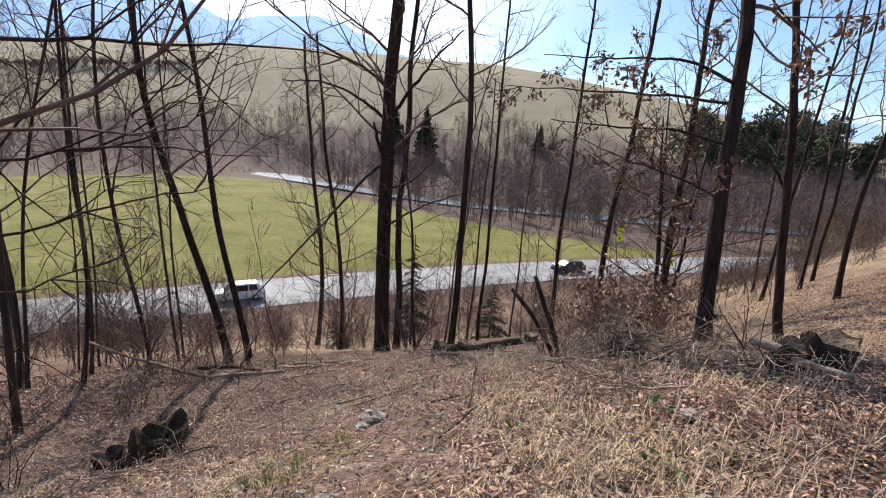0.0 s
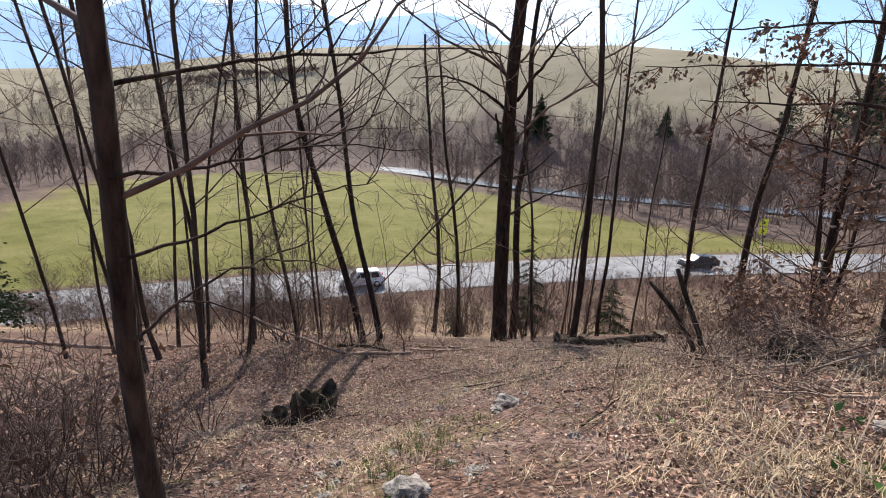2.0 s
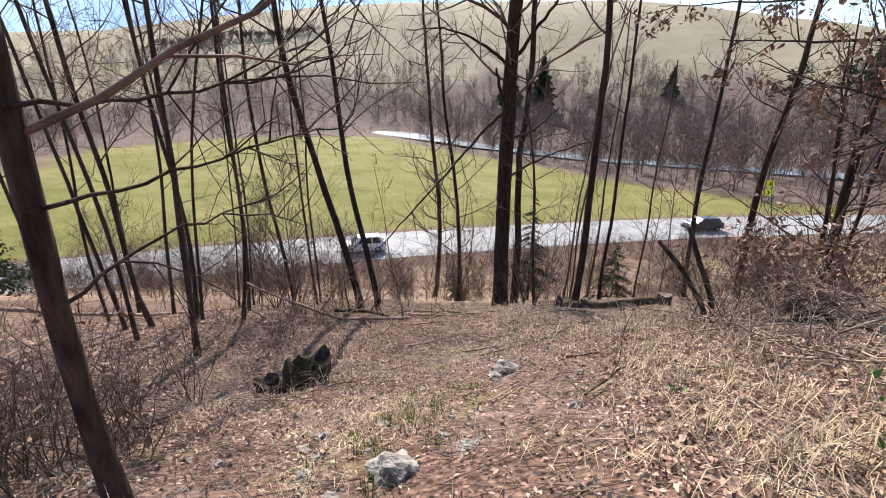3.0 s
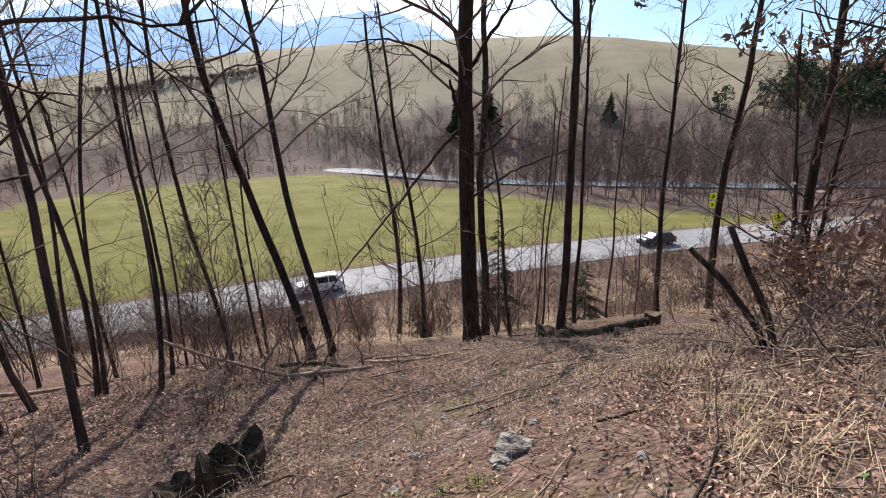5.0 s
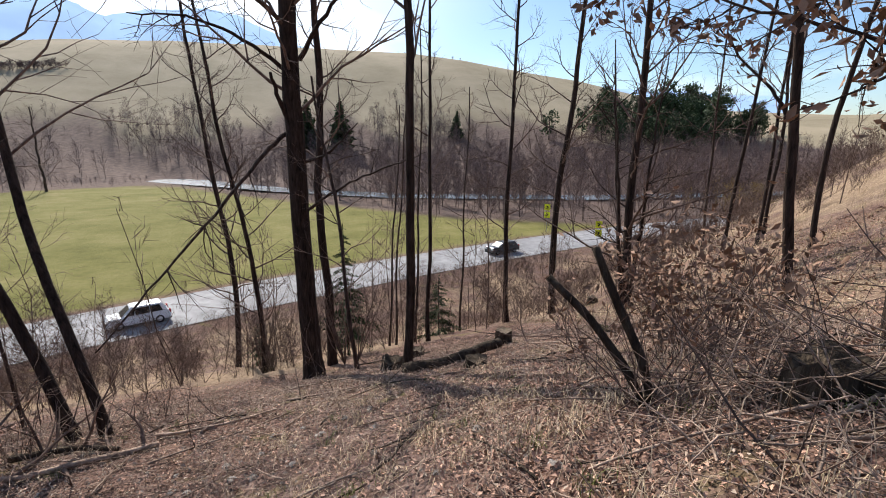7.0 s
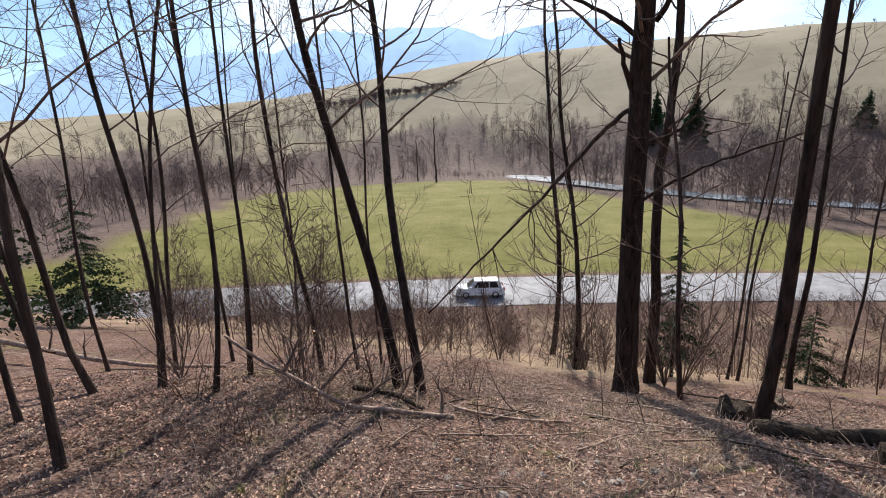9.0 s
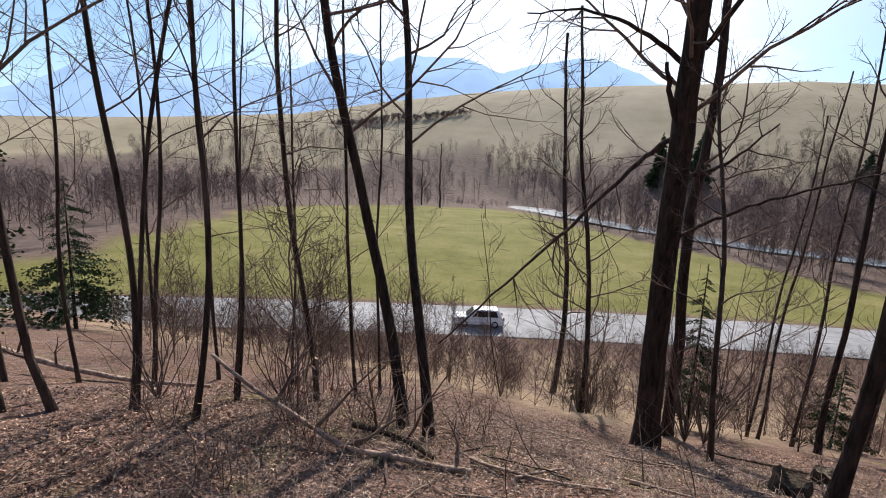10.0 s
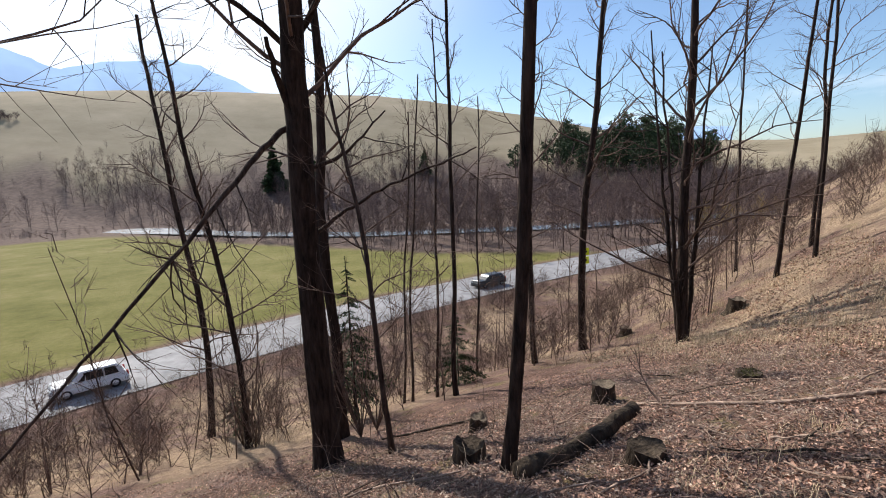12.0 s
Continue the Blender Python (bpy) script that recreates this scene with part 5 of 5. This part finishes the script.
# ---- stones, leaves, grass on the ground ----
def rock(x, y, r, label, seed, flat=0.6):
    bm = bmesh.new()
    bmesh.ops.create_icosphere(bm, subdivisions=3, radius=1)
    for v in bm.verts:
        d = v.co.normalized()
        k = 1 + 0.5 * noise.noise(d * 1.7 + Vector((seed, 0, 0))) + 0.18 * noise.noise(d * 5 + Vector((0, seed, 0)))
        v.co = Vector((d.x, d.y, d.z * flat)) * k * r
    m = bpy.data.meshes.new("rock")
    bm.to_mesh(m)
    bm.free()
    m.materials.append(STONE)
    ob = tagged(new("rock", m), label, "rock", "rocks")
    ob.matrix_basis = pose(x, y, ground_at(x, y) + r * flat * 0.35, 0, 0, seed * 57)
    return ob


rock(-0.56, 4.62, 0.13, "pale broken limestone rock on bare soil", 1)
rock(-0.66, 4.5, 0.08, "pale broken limestone rock on bare soil", 2)
rock(1.14, 1.9, 0.09, "pale rounded rock in the leaf litter", 3)
rock(1.62, 2.9, 0.06, "small pale stone in the leaf litter", 4)
rock(-0.62, 2.66, 0.06, "reddish flat stone on bare soil", 5, 0.35)
rock(0.02, 3.3, 0.045, "small stone on bare soil", 6)
rock(0.36, 3.3, 0.045, "small stone on bare soil", 7)
rock(-0.97, 2.35, 0.12, "grey mossy rock at the path's edge", 8)
rock(3.1, 5.3, 0.12, "white stone beside a stump", 9)
for i in range(110):
    rock(rng.normal(-1.2, 0.9), rng.uniform(1.9, 8.6), 0.014 + 0.034 * rng.random(), "small stone on bare soil", 20 + i, 0.55)


def joined(name, verts, faces_per, size, mat, label, category):
    """One mesh of many little faces; verts (n, k, 3), each with the same faces."""
    n, k = verts.shape[:2]
    key = np.array(faces_per, np.int32)
    loops = (key[None] + np.arange(n, dtype=np.int32)[:, None, None] * k).ravel()
    me = bpy.data.meshes.new(name)
    me.vertices.add(n * k)
    me.vertices.foreach_set("co", verts.ravel())
    me.loops.add(len(loops))
    me.loops.foreach_set("vertex_index", loops)
    me.polygons.add(n * len(key))
    me.polygons.foreach_set("loop_start", np.arange(0, len(loops), key.shape[1], dtype=np.int32))
    me.update(calc_edges=True)
    me.materials.append(mat)
    return tagged(new(name, me), label, category, "", "stuff")


def rand_axes(n, flatness):
    a = rng.random(n) * 6.28
    u = np.stack([np.cos(a), np.sin(a), rng.normal(0, flatness, n)], 1)
    w = np.stack([-np.sin(a), np.cos(a), rng.normal(0, flatness, n)], 1)
    return u / np.linalg.norm(u, axis=1, keepdims=True), w / np.linalg.norm(w, axis=1, keepdims=True)


def leaf_cover(count, x0, x1, y0, y1, size, ok, mat, label):
    x, y = rng.uniform(x0, x1, count), rng.uniform(y0, y1, count)
    keep = ok(x, y)
    x, y = x[keep], y[keep]
    n = len(x)
    u, w = rand_axes(n, 0.5)
    s = size * rng.uniform(0.5, 1.35, n)[:, None]
    c = np.stack([x, y, surface(x, y) + 0.006 + rng.random(n) * 0.03], 1)
    curl = np.array([[0, 0, 1.0]]) * s * rng.uniform(0.1, 0.9, (n, 1))
    verts = np.stack([c - u * s, c - u * s * 0.1 + w * s * 0.5 + curl, c + u * s, c - u * s * 0.1 - w * s * 0.5 + curl * 0.6], 1)
    return joined("leaf_litter", verts, [(0, 1, 2), (0, 2, 3)], size, mat, label, "leaves")


def patchy(x, y):
    return np.sin(x * 1.9 + np.sin(y * 1.3) * 1.5) + np.cos(y * 1.7 + np.sin(x * 1.1)) + rng.normal(0, 0.7, np.shape(x))


def bare_soil(x, y):
    return np.exp(-(((x + 0.9) / 1.5) ** 2 + ((y - 5.0) / 3.2) ** 2))


leaf_cover(90000, 0.2, 6.5, 0.4, 9.5, 0.018, lambda x, y: rng.random(len(x)) > 0.12 + 0.8 * bare_soil(x, y), LEAF, "crisp brown beech and hornbeam leaf litter")
leaf_cover(84000, -9, 9, 5, 17, 0.022, lambda x, y: (patchy(x, y) > -1.0) & (rng.random(len(x)) > 0.9 * bare_soil(x, y)), LEAF, "brown leaf litter over the slope")
leaf_cover(24000, 6, 16, 7, 20, 0.034, lambda x, y: patchy(x, y) > -0.9, LEAF, "brown leaf litter on the upper bank")
leaf_cover(26000, -7, 0.6, 0.3, 7.5, 0.02, lambda x, y: (patchy(x, y) > -0.7) & (rng.random(len(x)) > 0.75 * bare_soil(x, y)), LEAF, "thin brown leaf litter on bare soil")
PALE_LEAF = material("pale_leaf", (0.28, 0.2, 0.145), (0.52, 0.415, 0.325), 5, 0.7, 0, vary=0.3)
leaf_cover(46000, -7, 7, 0.4, 14, 0.019, lambda x, y: rng.random(len(x)) > 0.9 * bare_soil(x, y), PALE_LEAF, "bleached pale leaves in the litter")


STALK = material("dead_stalk", (0.24, 0.17, 0.12), (0.5, 0.39, 0.28), 6, 0.85, 0, vary=0.4)


def tufts(places, per, tall, mat, label, spread=0.1, lay=0.5):
    base, tip, mid, sd = [], [], [], []
    for x, y in places:
        n = per
        a = rng.random(n) * 6.28
        r = np.abs(rng.normal(0, spread, n))
        bx, by = x + np.cos(a) * r, y + np.sin(a) * r
        h = tall * rng.uniform(0.5, 1.25, n)
        out = rng.uniform(0.1, lay + 0.3, n) * h
        d = rng.random(n) * 6.28
        b0 = np.stack([bx, by, surface(bx, by) - 0.01], 1)
        dr = np.stack([np.cos(d), np.sin(d), 0 * d], 1)
        base.append(b0)
        mid.append(b0 + dr * out[:, None] * 0.4 + np.stack([0 * h, 0 * h, h * 0.62], 1))
        tip.append(b0 + dr * out[:, None] * 1.15 + np.stack([0 * h, 0 * h, h * (1 - lay * 0.55)], 1))
        sd.append(np.stack([-np.sin(d), np.cos(d), 0 * d], 1))
    base, mid, tip, sd = (np.concatenate(v) for v in (base, mid, tip, sd))
    w = 0.0022
    verts = np.stack([base - sd * w, base + sd * w, mid + sd * w * 0.8, mid - sd * w * 0.8, tip, tip + sd * 0.0004], 1)
    return joined("grass_tufts", verts, [(0, 1, 2, 3), (3, 2, 5, 4)], 0, mat, label, "grass")


sp = [(rng.normal(0.8, 0.5), rng.normal(2.6, 0.6)) for _ in range(34)] + [(rng.uniform(0.3, 3.4), rng.uniform(1.4, 4.6)) for _ in range(36)] + [(rng.uniform(-1.5, 3), rng.uniform(5.5, 9.5)) for _ in range(46)]
tufts(sp, 30, 0.2, STRAW, "bleached straw-coloured grass tufts", 0.14, 1.3)
sp = [(rng.uniform(-4.5, -1.2), rng.uniform(2.0, 7.0)) for _ in range(46)] + [(rng.normal(-1.25, 0.2), rng.normal(3.1, 0.45)) for _ in range(16)]
tufts(sp, 30, 0.13, STRAW, "short dry grass tufts", 0.14, 1.2)
sp = [(rng.uniform(0.4, 5.0), rng.uniform(1.2, 7.5)) for _ in range(420)] + [(rng.uniform(-6, 0.4), rng.uniform(4.5, 11)) for _ in range(260)]
tufts(sp, 5, 0.36, STALK, "pale dead stalks standing in the litter", 0.16, 0.9)
sp = [(rng.normal(-1.15, 0.22), rng.normal(3.0, 0.5)) for _ in range(22)] + [(rng.uniform(0.3, 3.6), rng.uniform(1.6, 6.5)) for _ in range(14)] + [(rng.uniform(-5, 2), rng.uniform(5, 10)) for _ in range(26)] + [(3.9, 3.3), (4.0, 3.4)]
tufts(sp, 34, 0.12, GRASS, "fresh green grass tufts", 0.07, 0.5)
sp = [(rng.uniform(5.5, 15), rng.uniform(8.5, 19)) for _ in range(260)]
tufts(sp, 30, 0.34, STRAW, "dry straw grass on the upper bank", 0.3, 0.9)
sp = pick(420, -24, 40, 13, 46, lambda x, y: (road_off(x, y) < -5) & ((y > 18 + 0.1 * x) | (x > 8)) & (y < 33 + 0.5 * x))
tufts(sp, 34, 0.5, STRAW, "tall dry straw grass on the bank", 0.35, 0.6)

# fine twigs in the litter
x, y = rng.uniform(-7, 7, 17000), rng.uniform(0.6, 15, 17000)
keep = rng.random(17000) > 0.7 * bare_soil(x, y)
x, y = x[keep], y[keep]
u, w = rand_axes(len(x), 0.16)
ln = (0.05 + 0.33 * rng.random(len(x)) ** 2.2)[:, None]
c = np.stack([x, y, surface(x, y) + 0.02], 1)
r = 0.0028 * np.ones_like(ln)
up = np.array([[0, 0, 1.0]])
verts = np.stack([c - u * ln - w * r, c - u * ln + up * r * 1.6, c - u * ln + w * r, c + u * ln - w * r, c + u * ln + up * r * 1.6, c + u * ln + w * r], 1)
joined("fine_twigs", verts, [(0, 1, 4, 3), (1, 2, 5, 4), (2, 0, 3, 5)], 0, DEADWOOD, "fine dead twigs strewn over the litter", "twigs")
# clods and grit on the bare soil
n = 5200
x, y = rng.normal(-0.9, 1.5, n), rng.normal(5.2, 2.6, n)
keep = (y > 0.6) & (rng.random(n) < 0.25 + bare_soil(x, y))
x, y = x[keep], y[keep]
s = (0.006 + 0.012 * rng.random(len(x)) ** 3)[:, None]
c = np.stack([x, y, surface(x, y) + s[:, 0] * 0.3], 1)
oct6 = np.array([(1, 0, 0), (0, 1, 0), (-1, 0, 0), (0, -1, 0), (0, 0, 0.75), (0, 0, -0.75)], float)
verts = c[:, None] + oct6[None] * s[:, None] * rng.uniform(0.55, 1.45, (len(x), 6, 3))
CLOD = material("clod", (0.09, 0.06, 0.045), (0.3, 0.23, 0.185), 20, 0.95, 0, vary=0.5)
joined("soil_clods", verts, [(0, 1, 4), (1, 2, 4), (2, 3, 4), (3, 0, 4), (1, 0, 5), (2, 1, 5), (3, 2, 5), (0, 3, 5)], 0, CLOD, "loose clods and grit on bare soil", "soil")
# weed leaves
WEED = material("weed_leaf", (0.06, 0.14, 0.03), (0.14, 0.26, 0.06), 8, 0.55, 0, vary=0.25)
for x, y, n in ((4.15, 2.6, 16), (1.5, 3.0, 8), (0.55, 3.2, 10), (1.2, 2.3, 8)):
    ob = thing("green_weed", x, y, "small fresh green weed in the litter", "weed", "weeds")
    b = Buf()
    leaf_quads(b, np.array([0, 0, 0.05]), 0.035, n, 0.06)
    part("foliage", b, WEED, ob)


# ---- cars and signs ----
def box(b, x0, x1, y0, y1, z0, z1, inset=(0, 0, 0, 0)):
    """A block whose top may be drawn in: front, back, side, side."""
    f, k, s, s2 = inset
    v = [(x0, y0, z0), (x1, y0, z0), (x1, y1, z0), (x0, y1, z0), (x0 + f, y0 + s, z1), (x1 - k, y0 + s, z1), (x1 - k, y1 - s2, z1), (x0 + f, y1 - s2, z1)]
    b.add(v, [(0, 3, 2, 1), (4, 5, 6, 7), (0, 1, 5, 4), (1, 2, 6, 5), (2, 3, 7, 6), (3, 0, 4, 7)])


def rounded(name, b, mat, parent, width, label=""):
    ob = part(name, b, mat, parent, label, True)
    m = ob.modifiers.new("edge", "BEVEL")
    m.width, m.segments, m.limit_method = width, 3, "ANGLE"
    return ob


def car(x, y, heading, paint, label, tall=1.66, long=4.45):
    ob = tagged(new("car"), label, "car", "cars on the road")
    ob.matrix_basis = pose(x, y, -13.94, 0, 0, heading)
    h = long / 2
    b = Buf()
    box(b, -h, h, -0.9, 0.9, 0.28, 0.72, (0, 0, 0, 0))
    box(b, -h + 0.03, h - 0.05, -0.89, 0.89, 0.7, 0.98, (0.12, 0.06, 0.05, 0.05))
    rounded("body", b, paint, ob, 0.09)
    b = Buf()
    box(b, -h + 1.0, h - 0.18, -0.83, 0.83, 0.96, tall, (0.78, 0.42, 0.17, 0.17))
    rounded("roof", b, paint, ob, 0.08)
    for s in (-1, 1):
        for k, (a, c) in enumerate(((-h + 1.72, -0.32), (-0.22, 0.75), (0.85, h - 0.55))):
            b = Buf()
            yb, yt = s * 0.845, s * 0.712
            z0, z1 = 1.02, tall - 0.13
            sh = 0.32 if k == 0 else 0.0
            bk = 0.2 if k == 2 else 0.0
            b.add([(a - sh * 0.6, yb, z0), (c, yb, z0), (c - bk, yt, z1), (a + sh, yt, z1)], [(0, 1, 2, 3)])
            part("side_window", b, GLASS_DARK, ob, flat=True)
    b = Buf()
    b.add([(-h + 1.03, -0.76, 1.0), (-h + 1.03, 0.76, 1.0), (-h + 1.66, 0.64, tall - 0.09), (-h + 1.66, -0.64, tall - 0.09)], [(0, 1, 2, 3)])
    part("windscreen", b, GLASS_DARK, ob, flat=True)
    b = Buf()
    b.add([(h - 0.21, -0.74, 1.04), (h - 0.21, 0.74, 1.04), (h - 0.53, 0.62, tall - 0.1), (h - 0.53, -0.62, tall - 0.1)], [(0, 1, 2, 3)])
    part("rear_window", b, GLASS_DARK, ob, flat=True)
    for wx in (-h + 0.85, h - 0.85):
        for s in (-1, 1):
            b = Buf()
            a = np.linspace(0, 2 * np.pi, 25)[:-1]
            prof = [(0.2, -0.1), (0.31, -0.11), (0.335, -0.06), (0.335, 0.06), (0.31, 0.11), (0.2, 0.1)]
            v = [(wx + r * math.cos(t), s * 0.8 + o, 0.335 + r * math.sin(t)) for r, o in prof for t in a]
            b.add(v, [(i * 24 + j, i * 24 + (j + 1) % 24, (i + 1) * 24 + (j + 1) % 24, (i + 1) * 24 + j) for i in range(5) for j in range(24)])
            wheel = part("wheel", b, RUBBER, ob)
            b = Buf()
            b.tube([(wx, s * 0.74, 0.335), (wx, s * 0.885, 0.335)], [0.215, 0.19], 18, 0, True)
            part("rim", b, RIM, wheel)
    for s in (-1, 1):
        b = Buf()
        box(b, -h - 0.012, -h + 0.2, s * 0.68 - 0.16, s * 0.68 + 0.16, 0.66, 0.8)
        rounded("headlight", b, LAMP, ob, 0.03)
        b = Buf()
        box(b, h - 0.12, h + 0.012, s * 0.74 - 0.09, s * 0.74 + 0.09, 0.7, 1.0)
        rounded("tail_light", b, material("red_lens", (0.3, 0.01, 0.01), (0.4, 0.02, 0.02), 3, 0.2, 0), ob, 0.02)
        b = Buf()
        box(b, -h + 1.25, -h + 1.42, s * 0.98 - 0.09, s * 0.98 + 0.09, 1.0, 1.13)
        rounded("door_mirror", b, paint, ob, 0.03)
    b = Buf()
    box(b, -h - 0.02, -h + 0.1, -0.86, 0.86, 0.24, 0.4)
    box(b, h - 0.1, h + 0.02, -0.86, 0.86, 0.24, 0.4)
    rounded("bumper", b, RUBBER, ob, 0.03)
    return ob


car(-18.6, 42.4, 30.0, CAR_WHITE, "white compact off-road car driving on the valley road")
car(17.6, 61.2, 23.0, CAR_DARK, "dark estate car driving on the valley road", 1.5, 4.5)


def road_sign(x, y, zc, tall, label):
    g = ground_at(x, y)
    ob = tagged(new("road_sign"), label, "sign", "roadside signs")
    ob.matrix_basis = pose(x, y, g, 0, 0, -22)
    b = Buf()
    b.tube([(0, 0.05, -0.3), (0, 0.05, zc - g + tall * 0.5)], [0.04, 0.04], 8)
    part("post", b, RIM, ob)
    for k in (-1, 1):
        b = Buf()
        c = zc - g + k * tall * 0.27
        box(b, -tall * 0.2, tall * 0.2, -0.015, 0.015, c - tall * 0.22, c + tall * 0.22)
        pan = rounded("panel", b, YELLOW, ob, 0.01, "fluorescent yellow panel")
        b = Buf()
        w = tall * 0.1
        b.add([(-w, -0.021, c - w), (0, -0.021, c - w), (w, -0.021, c), (0, -0.021, c), (0, -0.021, c + w), (-w, -0.021, c + w)], [(0, 1, 2, 3), (3, 2, 4, 5)])
        part("mark", b, BLACK, pan, "dark arrow mark", True)


road_sign(29.4, 75.2, -10.75, 2.3, "pair of fluorescent yellow panels on a post by the road")
road_sign(30.5, 60.0, -10.95, 2.1, "pair of fluorescent yellow panels on a post on the bank")
for ob in bpy.data.objects:
    if ob.name.startswith("crown") or ob.name.startswith("foliage") or ob.name.startswith("side_growth"):
        ob["kind"] = "stuff"
